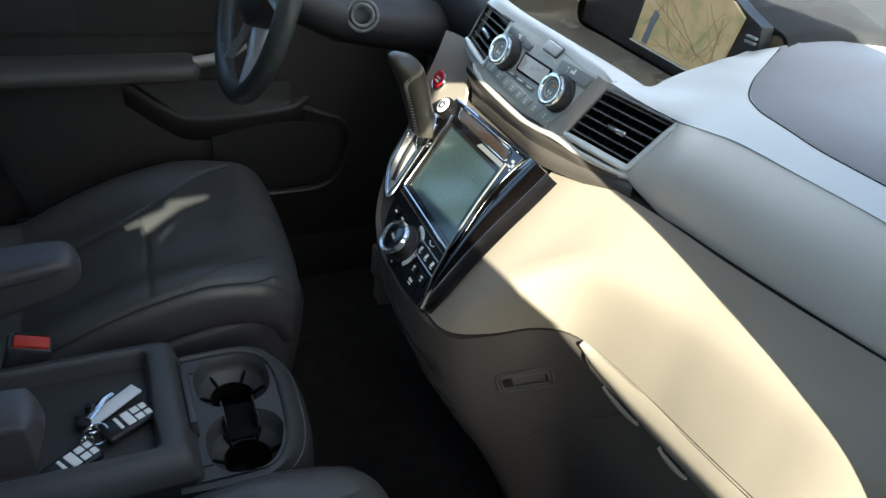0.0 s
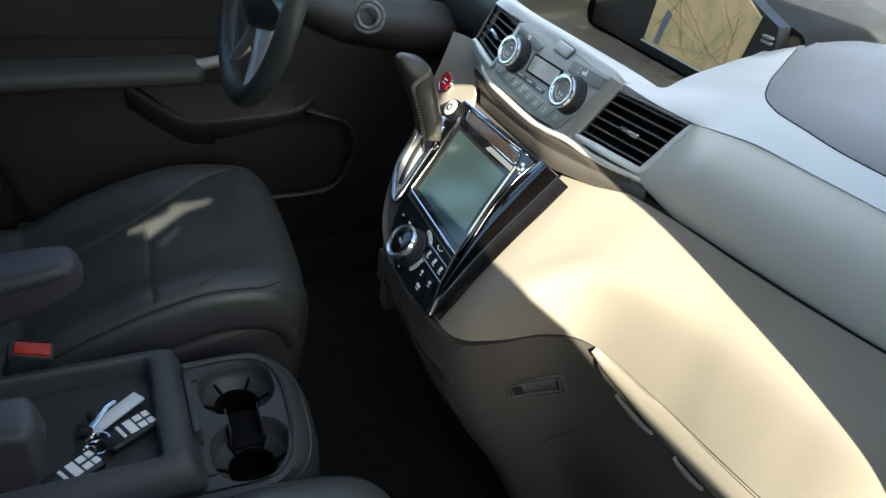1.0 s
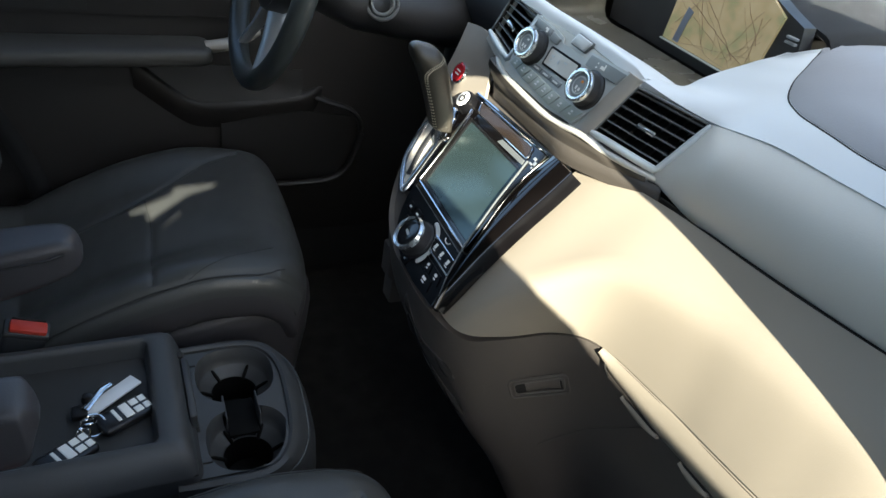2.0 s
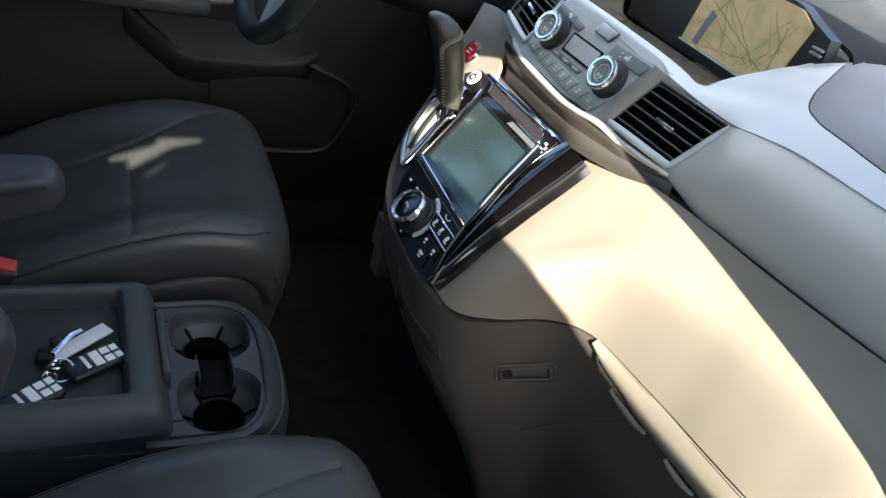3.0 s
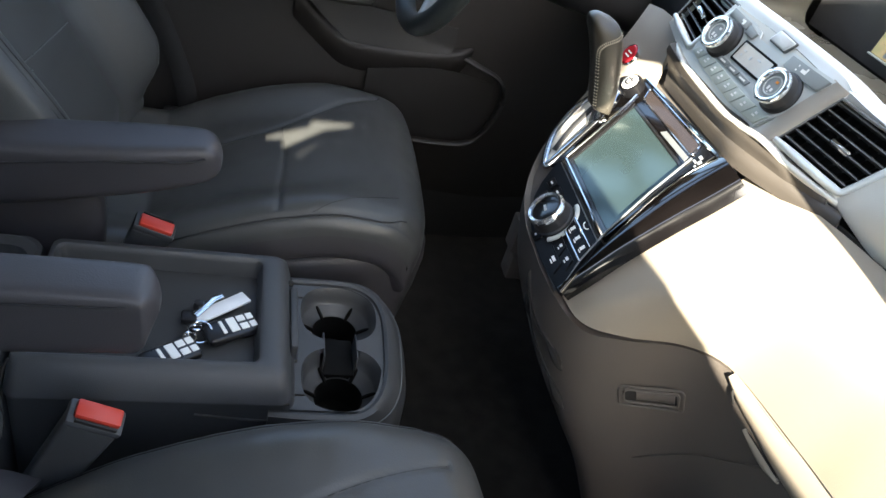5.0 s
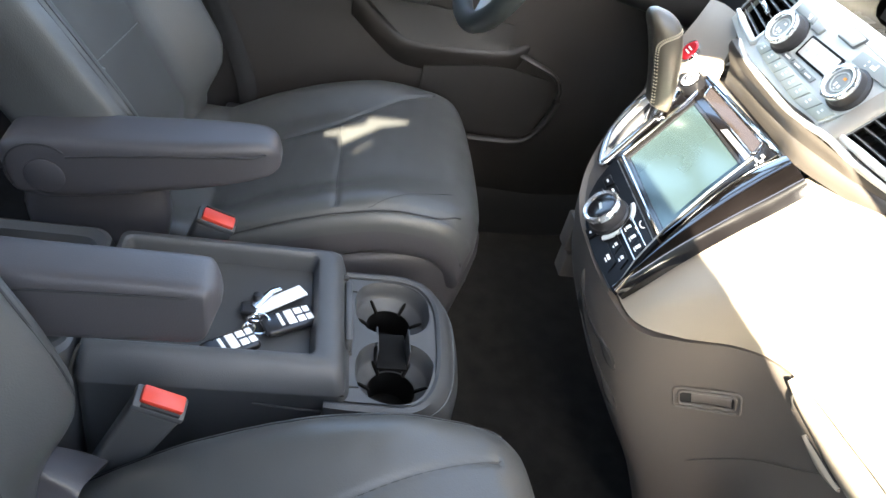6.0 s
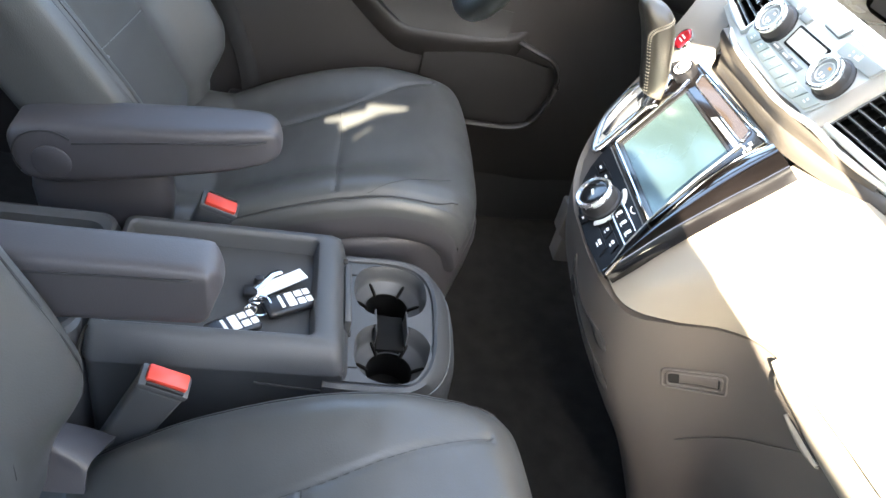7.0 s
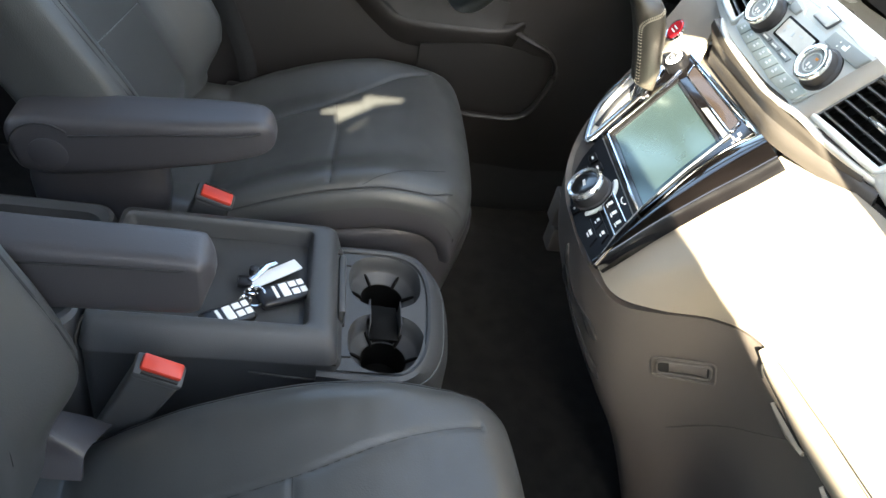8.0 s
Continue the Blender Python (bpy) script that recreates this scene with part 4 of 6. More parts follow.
# ---- steering wheel ----
wheel = thing("steering_wheel", (0.3, 0.43, 0.80), "dark leather steering wheel on its column", "steering wheel")
WM = frame_of((0.070, 0.443, 0.8910), (0, -1, 0), (0.285, 0, 0.9585))
part("rim", tube([WM @ Vector((0.185 * math.cos(t), 0.185 * math.sin(t), 0)) for t in np.linspace(0, 2 * math.pi, 72, endpoint=False)], 0.0175, 16, closed=True), material("rim_leather", (0.042, 0.048, 0.048), 0.34, var=0.12, var_scale=14, grain=0.15, grain_scale=600, kind="cell"), wheel, "dark leather rim")
part("hub", lathe([(0, 0.02), (0.05, 0.018), (0.070, 0.006), (0.075, -0.02), (0.06, -0.05), (0, -0.055)], WM, 32), M_SATIN_BLACK, wheel, "dark hub pad")
for a in (0, 180, 245, 295):
    t = radians(a)
    part("spoke", tube([WM @ Vector((0.06 * math.cos(t), 0.06 * math.sin(t), -0.02)), WM @ Vector((0.12 * math.cos(t), 0.12 * math.sin(t), -0.014)), WM @ Vector((0.182 * math.cos(t), 0.182 * math.sin(t), -0.002))], [0.022, 0.018, 0.014], 10, squash=0.5), M_SILVER if a > 200 else M_SATIN_BLACK, wheel, "spoke")
for r_, h_ in ((0.026, 0.0), (0.018, 0.004)):
    part("stalk_ring", tube([Vector((0.236, 0.392, 0.852)) + Vector((0.35, 0.92, -0.2)).normalized() * -h_ + Vector((0.93, -0.35, 0.0)).normalized() * r_ * math.cos(t) + Vector((0.07, 0.19, 0.98)) * r_ * math.sin(t) for t in np.linspace(0, 2 * math.pi, 28, endpoint=False)], 0.0035, 8, closed=True), M_SLAT_EDGE, wheel, "grey ring on the column")
part("column", tube([WM @ Vector((0, 0, -0.04)), WM @ Vector((0, -0.01, -0.15)), (0.46, 0.445, 0.80)], [0.04, 0.048, 0.05], 18), M_SATIN_BLACK, wheel, "black column shroud")

# ---- driver's door ----
door = thing("driver_door", (0.0, 0.80, 0.1), "closed taupe driver door with armrest and pockets", "car door")
DX = (-0.62, -0.45, -0.25, -0.05, 0.10, 0.25, 0.40, 0.55)
dn = []
for z, y in ((0.12, 0.765), (0.22, 0.745), (0.32, 0.738), (0.45, 0.748), (0.58, 0.765), (0.72, 0.775), (0.86, 0.785), (0.96, 0.79)):
    dn.append([(x, y + (0.010 if x > 0.4 else 0), z) for x in DX])
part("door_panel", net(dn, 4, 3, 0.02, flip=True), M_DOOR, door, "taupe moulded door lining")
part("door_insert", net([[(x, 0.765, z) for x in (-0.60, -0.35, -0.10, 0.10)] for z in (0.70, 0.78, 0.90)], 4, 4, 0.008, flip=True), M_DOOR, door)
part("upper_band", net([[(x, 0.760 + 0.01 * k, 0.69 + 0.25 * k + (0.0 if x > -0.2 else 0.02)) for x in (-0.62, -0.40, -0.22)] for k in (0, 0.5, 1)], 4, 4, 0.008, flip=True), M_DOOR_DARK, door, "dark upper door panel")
rows_ = []
for x, g in ((-0.60, 1.0), (-0.45, 1.0), (-0.30, 1.0), (-0.15, 1.0), (-0.04, 1.0), (-0.018, 0.96), (-0.006, 0.84), (0.0, 0.60), (0.002, 0.25)):
    rows_.append([Vector((x, 0.725 + (0.052 + 0.01 * (x < -0.3)) * g * math.copysign(abs(math.cos(t)) ** 0.6, math.cos(t)), 0.643 + 0.0205 * g * math.copysign(abs(math.sin(t)) ** 0.6, math.sin(t)))) for t in np.linspace(0, 2 * math.pi, 28, endpoint=False)])
part("door_armrest", loft(rows_), material("door_armrest_leather", (0.060, 0.058, 0.054), 0.45, var=0.1, var_scale=6, grain=0.15, grain_scale=520, kind="cell"), door, "dark padded door armrest", 60)
# handle coloured light olive as though the sun reached it
part("pull_handle", tube([(-0.01, 0.715, 0.655), (0.03, 0.715, 0.661), (0.07, 0.732, 0.668), (0.10, 0.755, 0.676)], [0.013, 0.013, 0.012, 0.010], 10), M_CHEEK, door, "pull handle in a pale olive, for the sun on it")
# flat sheet, dark in colour for the shade inside the recess
part("pull_shade", net([[(-0.13, 0.757, 0.60), (0.0, 0.757, 0.602), (0.20, 0.757, 0.59)], [(-0.08, 0.750, 0.56), (0.0, 0.750, 0.56), (0.20, 0.750, 0.55)], [(-0.03, 0.742, 0.525), (0.05, 0.742, 0.525), (0.19, 0.742, 0.53)]], 3, 4, 0.003, flip=True), M_DOOR_DARK, door, "flat dark sheet for the shaded pull recess")
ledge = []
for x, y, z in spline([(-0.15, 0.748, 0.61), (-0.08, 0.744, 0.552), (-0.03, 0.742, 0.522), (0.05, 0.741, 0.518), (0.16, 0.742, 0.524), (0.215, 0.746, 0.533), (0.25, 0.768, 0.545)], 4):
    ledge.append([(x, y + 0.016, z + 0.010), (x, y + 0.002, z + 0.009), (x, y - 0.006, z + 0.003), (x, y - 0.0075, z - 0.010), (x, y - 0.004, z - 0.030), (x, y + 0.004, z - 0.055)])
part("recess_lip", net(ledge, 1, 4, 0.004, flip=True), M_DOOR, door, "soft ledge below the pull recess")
# likewise a flat dark sheet for the pocket's shade
part("pocket_shade", net([[(0.02, 0.737, 0.475), (0.18, 0.737, 0.50), (0.31, 0.737, 0.485)], [(0.02, 0.733, 0.41), (0.20, 0.733, 0.42), (0.315, 0.733, 0.42)], [(0.02, 0.733, 0.335), (0.20, 0.733, 0.335), (0.29, 0.733, 0.34)]], 4, 4, 0.003, flip=True), M_DOOR_DARK, door, "flat dark sheet for the shaded door pocket")
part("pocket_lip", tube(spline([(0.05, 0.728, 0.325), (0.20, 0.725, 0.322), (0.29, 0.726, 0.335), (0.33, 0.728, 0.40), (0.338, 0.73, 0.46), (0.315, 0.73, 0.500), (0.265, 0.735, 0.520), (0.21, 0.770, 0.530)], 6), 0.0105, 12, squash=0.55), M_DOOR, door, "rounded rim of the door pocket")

# ---- glovebox latch, grab strip and crease ----
LM = frame_of((0.306, -0.1905, 0.509), (0.069, -0.042, 0.032), (-0.002, 0.004, 0.032))
low_tree = BVHTree.FromPolygons([v.co + ORIGIN[glovebox.name] for v in glovebox.data.vertices], [p.vertices for p in glovebox.data.polygons])


def on_low(u, v, lift):
    """A point on the lower panel below the latch's own plane, lifted off it."""
    way = (LM.to_3x3() @ Vector((0, 0, -1))).normalized()
    p, n, _, _ = low_tree.ray_cast(LM @ Vector((u, v, 0.05)), way)
    if p is None:
        return LM @ Vector((u, v, lift))
    return p + (n if n.dot(way) < 0 else -n) * lift


part("latch_frame", join(*[tube([on_low(x, y, h_) for x, y in rounded(-a, -b, a, b, 0.006, 6)], r_, 6, closed=True) for a, b, r_, h_ in ((0.0405, 0.0165, 0.0017, 0.0006), (0.0345, 0.0110, 0.0020, 0.0012))]), M_DASH_SHADE, glovebox, "recessed latch surround")
# black sheet laid on the panel as the shade inside the latch
part("latch_shade", net([[on_low(-0.033 + 0.066 * i / 8, v, 0.0007) for i in range(9)] for v in (-0.0098, 0.0, 0.0098)], 2, 2, 0.001, flip=True), M_GAP, glovebox, "black sheet for the shade in the latch recess")
part("latch_paddle", net([[on_low(-0.019 + 0.049 * i / 8, v, h_) for i in range(9)] for v, h_ in ((-0.0075, 0.0012), (-0.0058, 0.0036), (0.002, 0.0040), (0.0065, 0.0030), (0.008, 0.001))], 3, 2, 0.001, flip=True), M_DASH_SHADE, glovebox, "latch paddle in the shaded dash plastic")
part("crease", tube(spline([(0.336, -0.1895, 0.381), (0.3605, -0.216, 0.425), (0.3670, -0.25, 0.472), (0.3682, -0.29, 0.516), (0.3685, -0.325, 0.556)], 6), 0.0014, 6), M_DASH_SHADE, glovebox)
strip = []
for (x, y, z), w in zip([(0.3550, -0.236, 0.612), (0.3630, -0.258, 0.613), (0.3705, -0.30, 0.613), (0.3755, -0.345, 0.612), (0.3800, -0.418, 0.616), (0.3850, -0.498, 0.620), (0.3985, -0.587, 0.622), (0.430, -0.65, 0.621)], (0.004, 0.024, 0.034, 0.040, 0.044, 0.046, 0.046, 0.042)):
    strip.append([(x + 0.004, y, z + 0.004), (x - 0.0045, y - 0.001, z + 0.0005), (x - 0.0095, y - 0.001, z - w * 0.5), (x - 0.0045, y, z - w * 0.95), (x + 0.010, y, z - w - 0.002)])
part("grab_strip", net(strip, 5, 5, 0.004), M_DASH_LIT, glovebox, "rounded grab strip of the glovebox")
for y0, y1, drop in ((-0.285, -0.352, 0.040), (-0.392, -0.440, 0.046)):
    # raised pale lenses stand in for sunlit finger pockets, dark lips for their shade
    lens, lip = [], []
    for k in range(11):
        f = k / 10
        y = y0 + (y1 - y0) * f
        x = float(np.interp(-y, (0.258, 0.30, 0.345, 0.418, 0.498), (0.3630, 0.3705, 0.3755, 0.3800, 0.3850))) - 0.0065
        zt = float(np.interp(-y, (0.258, 0.345, 0.418, 0.498), (0.613, 0.612, 0.616, 0.620))) - drop - 0.004 * f
        w = 0.0015 + 0.0095 * math.sin(math.pi * f) ** 0.8
        lens.append([(x, y, zt), (x - 0.003, y, zt - w * 0.5), (x + 0.001, y, zt - w)])
        lip.append((x - 0.0012, y, zt + 0.0006))
    pocket = part("sunlit_lens", net(lens, 2, 3, 0.002), M_DASH_LIT, glovebox, "raised pale lens for a sunlit finger pocket")
    part("pocket_lip", tube(lip, 0.0011, 6), M_GAP, pocket)
part("strip_cut", tube(spline([(0.3555, -0.243, 0.6145), (0.3490, -0.247, 0.606), (0.3485, -0.252, 0.594), (0.3540, -0.256, 0.582)], 4), 0.0016, 6), M_GAP, glovebox, "dark cut at the end of the grab strip")
# louvres low on the stack, and the fold-out bag hook
for run in ([(0.170, -0.012, 0.556), (0.172, -0.037, 0.532), (0.178, -0.070, 0.516), (0.190, -0.113, 0.508), (0.2046, -0.1314, 0.490)],
            [(0.174, -0.017, 0.523), (0.182, -0.045, 0.497), (0.196, -0.083, 0.474), (0.211, -0.1215, 0.447), (0.2272, -0.1411, 0.420)]):
    path_ = []
    for p in spline(run, 8):
        q, n, _, _ = low_tree.find_nearest(Vector(p))
        path_.append(q + n * (0.0003 if n.x < 0 else -0.0003))
    lv = part("louvre", tube([p + Vector((0.0, -0.001, 0.0045)) for p in path_], 0.0014, 8), M_DASH_SHADE, dash, "raised lip of a long louvre")
    part("louvre_gap", tube(path_, [0.0020] * len(path_), 6), M_GAP, lv)
    for a, b, wide_ in ((0, 8, 0.0042), (len(path_) - 12, len(path_), 0.0066)):
        seg_ = path_[a:b]
        part("louvre_mouth", tube(seg_, [0.0008 + wide_ * math.sin(math.pi * (k + 0.5) / len(seg_)) for k in range(len(seg_))], 8), M_GAP, lv, "dark mouth of the louvre")
part("bag_hook", join(box((0.193, 0.103, 0.5375), (0.030, 0.034, 0.056), 0.004, 2), box((0.202, 0.100, 0.4830), (0.034, 0.034, 0.046), 0.004, 2), box((0.205, 0.102, 0.508), (0.018, 0.026, 0.012), 0.002, 1)), M_DASH_SHADE, dash, "folded bag hook in the shaded dash plastic")

# ---- audio and gear panel of the centre stack ----
stack = thing("audio_panel", (0.3, 0.03, 0.55), "glossy dark audio panel with touchscreen and chrome trim", "audio unit")


def sheet(frame_m, outline, h0, h1, holes=()):
    bm = slab(outline, holes, h0, h1)
    bmesh.ops.transform(bm, verts=bm.verts, matrix=frame_m)
    return bm


part("backing", sheet(SP, [(-0.226, 0.115), (-0.224, 0.06), (-0.213, 0.012), (-0.192, -0.030), (-0.158, -0.070), (-0.113, -0.108), (-0.080, -0.124), (-0.036, -0.137), (0.020, -0.146), (0.112, -0.146), (0.112, 0.098), (0.084, 0.119), (0.060, 0.126), (-0.13, 0.128), (-0.15, 0.118)], -0.03, -0.0065), M_DASH_SHADE, stack, "surround of the panel in the shaded dash plastic")
# the screen, its frame and the keys below are sheared to fit the camera's view
GLASS = [(-0.089, -0.0435), (0.0735, -0.0500), (0.0465, 0.0680), (-0.1165, 0.0670)]


def about(q, d):
    """An outline moved outwards by d on all sides."""
    cx, cy = sum(p[0] for p in q) / len(q), sum(p[1] for p in q) / len(q)
    return [(x + math.copysign(d, x - cx), y + math.copysign(d, y - cy)) for x, y in q]


part("wood_frame", sheet(SP, [(-0.150, 0.098), (-0.142, 0.106), (0.062, 0.1125), (0.062, 0.060), (0.0855, -0.0600), (-0.098, -0.0560), (-0.104, -0.050)], -0.006, 0.003, [about(GLASS, 0.0055)]), M_WOOD, stack, "dark glossy walnut frame")
part("wood_side", net([[sp(u0 + 0.0005, v, 0.0), sp(u0 + 0.008, v, 0.0065), sp(u0 + 0.45 * (u1 - u0), v, 0.0095), sp(u0 + 0.8 * (u1 - u0), v, 0.004), sp(u1, v, -0.014)] for v, u0, u1 in ((0.1150, 0.066, 0.1290), (0.07, 0.061, 0.1285), (0.02, 0.067, 0.1265), (-0.05, 0.088, 0.1270), (-0.10, 0.108, 0.1310), (-0.136, 0.1255, 0.1325))], 5, 5, 0.003), M_WOOD, stack, "rounded glossy walnut side rail")
part("chrome_top", tube([sp(-0.150, 0.104, 0.004), sp(-0.02, 0.1085, 0.005), sp(0.060, 0.1120, 0.0045), sp(0.108, 0.1140, 0.001)], [0.0028, 0.0036, 0.0036, 0.0014], 8), M_CHROME, stack, "chrome line above the screen")
part("trough", sheet(SP, soft_quad([(-0.112, 0.0850), (0.0400, 0.0885), (0.0320, 0.1030), (-0.124, 0.0985)], 0.006), 0.0028, 0.0042), M_BRONZE, stack, "bronze trough above the screen")
part("trough_lip", tube([sp(u, v, 0.0045) for u, v in soft_quad([(-0.114, 0.0835), (0.0420, 0.0870), (0.0335, 0.1045), (-0.1265, 0.1000)], 0.006)], 0.0013, 6, closed=True), M_CHROME, stack, "thin chrome edge of the trough")
part("steel_tab", sheet(SP, [(-0.032, 0.0745), (0.0420, 0.0765), (0.0390, 0.0835), (-0.0260, 0.0820)], 0.0028, 0.0046), M_SLAT_EDGE, stack, "pale steel strip beside the screen")
part("chrome_side", tube([sp(0.0455, 0.0860, 0.0045), sp(0.0600, 0.020, 0.005), sp(0.0800, -0.0520, 0.0045), sp(0.1000, -0.0980, 0.004), sp(0.1205, -0.1320, 0.001)], [0.0016, 0.0014, 0.0014, 0.0012, 0.0006], 8), M_SLAT_EDGE, stack, "chrome line beside the screen")
part("chrome_edge", tube([sp(0.0640, 0.108, 0.0042), sp(0.0660, 0.07, 0.0050), sp(0.0740, 0.015, 0.0062), sp(0.0840, -0.020, 0.0062)], 0.0009, 6), M_CHROME, stack, "fine chrome line on the walnut")
part("chrome_left", tube([sp(-0.139, 0.094, 0.004), sp(-0.1265, 0.066, 0.0045), sp(-0.1115, 0.010, 0.0045), sp(-0.0990, -0.050, 0.004)], 0.0022, 8), M_CHROME, stack, "chrome line on the walnut strip")
screen = part("touchscreen", sheet(SP, GLASS, -0.004, -0.001), M_SCREEN, stack, "dark green-grey touchscreen, switched off")
part("screen_bezel", sheet(SP, about(GLASS, 0.0052), -0.005, 0.0008, [about(GLASS, -0.0005)]), M_BLACK, screen, "gloss black screen edge")
for u, v, w, h in ((0.0520, 0.0950, 0.0050, 0.0040), (0.0590, 0.0900, 0.0050, 0.0055), (0.0520, 0.0865, 0.0060, 0.0028), (0.0600, 0.0830, 0.0030, 0.0030)):
    part("frame_mark", box((u, v, 0.0036), (w, h, 0.0012), 0, 1, SP), M_SILVER, stack)
part("control_face", sheet(SP, [(-0.1040, -0.0590), (0.0880, -0.0625), (0.1080, -0.1000), (0.1290, -0.1400), (0.0600, -0.1455), (0.0200, -0.1440), (-0.0100, -0.1400), (-0.0390, -0.1320), (-0.0640, -0.1180), (-0.0820, -0.1000), (-0.0950, -0.0800)], -0.006, 0.001), M_PANEL, stack, "black key panel")
part("disc_slot", tube([sp(-0.0960, -0.0525, 0.0025), sp(0.0835, -0.0590, 0.0025)], 0.0024, 8), M_CHROME, stack, "chrome-edged disc slot")
part("slot_gap", tube([sp(-0.0955, -0.0570, 0.0020), sp(0.0830, -0.0630, 0.0020)], 0.0019, 6), M_GAP, stack)
part("slot_edge", tube([sp(-0.0960, -0.0612, 0.0016), sp(0.0830, -0.0668, 0.0016)], 0.0010, 6), M_SLAT_EDGE, stack)
KM = SP @ Matrix.Translation((0.002, -0.1060, 0.0))
knob = part("selector_knob", lathe([(0.0300, 0.0), (0.0300, 0.004), (0.0275, 0.006), (0.0268, 0.022), (0.0258, 0.024)], KM, 48), M_SATIN_BLACK, stack, "round selector knob")
part("knob_ring", lathe([(0.0268, 0.021), (0.0276, 0.025), (0.0250, 0.0290), (0.0212, 0.0280), (0.0205, 0.0245)], KM, 48), M_RING, knob, "bright chrome knob ring")
part("knob_face", lathe([(0.0208, 0.0235), (0.0208, 0.0262), (0.018, 0.0270), (0, 0.0266)], KM, 40), M_BLACK, knob)
part("knob_mark", box((0, 0, 0.0272), (0.011, 0.0036, 0.0006), 0, 1, KM @ Matrix.Rotation(radians(-12), 4, "Z")), M_FACE, knob)
part("knob_collar", lathe([(0.0310, 0.0015), (0.0350, 0.0045), (0.0385, 0.0035), (0.0395, 0.0)], KM @ Matrix.Rotation(radians(-25), 4, "Z"), 48, lambda a, k: 1.9 < a < 6.1), M_FACE, knob, "grey crescent collar")
SHEAR = lambda u, v: (u - 0.62 * (v + 0.0890), v)
for i in range(3):
    u = 0.0425 + 0.0205 * i
    key_ = part("preset_key", sheet(SP, [SHEAR(u + du, v) for du, v in ((-0.0098, -0.0965), (0.0098, -0.0965), (0.0098, -0.0815), (-0.0098, -0.0815))], 0.0, 0.0050), M_PANEL, stack, "black preset key")
    part("key_icon", box((u, -0.0875, 0.0052), (0.0055, 0.0075, 0.0006), 0, 1, SP), M_PRINT, key_)
    part("key_icon", box((u + 0.0020, -0.0930, 0.0052), (0.0070, 0.0016, 0.0006), 0, 1, SP), M_PRINT, key_)
for v in (-0.0790, -0.0988):
    a, b = SHEAR(0.0315, v), SHEAR(0.0955, v)
    part("key_bar", tube([sp(*a, 0.0035), sp(*b, 0.0040)], 0.0017, 8), M_CHROME, stack, "bright bar beside the keys")
for u, v, w, mw in ((0.0560, -0.1130, 0.022, 0.0050), (0.0830, -0.1130, 0.026, 0.0060), (0.0700, -0.1290, 0.040, 0.0100)):
    q = [SHEAR(u + du, v + dv) for du, dv in ((-w / 2, -0.0070), (w / 2, -0.0070), (w / 2, 0.0070), (-w / 2, 0.0070))]
    q = [(x + 0.62 * (v + 0.0890), y) for x, y in q]
    key_ = part("menu_key", sheet(SP, q, 0.0, 0.0030), M_PANEL, stack, "black menu key")
    part("key_print", box((u + 0.001, v + 0.0012, 0.0032), (mw, 0.0040, 0.0006), 0, 1, SP), M_PRINT, key_)
    part("key_print", box((u + 0.003, v - 0.0035, 0.0032), (mw * 0.8, 0.0018, 0.0006), 0, 1, SP), M_PRINT, key_)
for u, v, mw in ((-0.0650, -0.0860, 0.006), (-0.0400, -0.0850, 0.007), (-0.0480, -0.1040, 0.005), (0.0120, -0.1370, 0.004)):
    key_ = part("small_key", box((u, v, 0.0025), (0.019, 0.013, 0.003), 0.0010, 2, SP), M_PANEL, stack)
    part("key_print", box((u, v, 0.0042), (mw, 0.0028, 0.0006), 0, 1, SP), M_PRINT, key_)
part("eject_mark", tube([sp(0.0480 + 0.0075 * math.cos(t), -0.0690 + 0.0050 * math.sin(t), 0.0016) for t in np.linspace(3.3, 6.1, 9)], 0.0008, 5), M_PRINT, stack)
VM = SP @ Matrix.Translation((-0.1485, 0.082, 0.0))
vol = part("power_knob", lathe([(0.0175, -0.004), (0.0172, 0.014), (0.0160, 0.0175), (0.0125, 0.0185), (0.0120, 0.017)], VM, 32), M_PANEL, stack, "black power and volume knob")
part("knob_cap", lathe([(0.0130, 0.0165), (0.0128, 0.0195), (0.0110, 0.0205), (0, 0.0207)], VM, 32), M_PRINT, vol, "white knob cap with a dark power mark")
part("knob_mark", tube([VM @ Vector((0.0055 * math.cos(t), 0.0055 * math.sin(t), 0.0207)) for t in np.linspace(2.2, 7.2, 12)], 0.0017, 6), M_SATIN_BLACK, vol)
part("knob_mark", box((0.0, 0.006, 0.0207), (0.0034, 0.008, 0.0014), 0.0004, 1, VM), M_SATIN_BLACK, vol)
# panel with the start button, left of the climate controls
start_rows = [[(0.300, 0.290, 0.722), (0.306, 0.262, 0.730), (0.318, 0.225, 0.745), (0.335, 0.165, 0.770)],
              [(0.321, 0.298, 0.762), (0.324, 0.272, 0.770), (0.328, 0.235, 0.781), (0.338, 0.170, 0.800)],
              [(0.344, 0.306, 0.810), (0.3435, 0.280, 0.818), (0.343, 0.245, 0.826), (0.348, 0.185, 0.840)],
              [(0.364, 0.320, 0.848), (0.362, 0.290, 0.854), (0.358, 0.255, 0.860), (0.353, 0.195, 0.862)]]
part("start_panel", net(start_rows, 4, 4, 0.006, flip=True), M_PLATE_LIT, stack, "start button panel, dash plastic lightened for daylight")
sc = Vector((0.3300, 0.2490, 0.7865))
TM = frame_of(sc, (0, -1, 0), (0.45, 0, 0.89))
st = part("start_button", lathe([(0.0155, -0.004), (0.0155, 0.005), (0.0135, 0.0065), (0, 0.0055)], TM, 32), M_START, stack, "red engine start button")
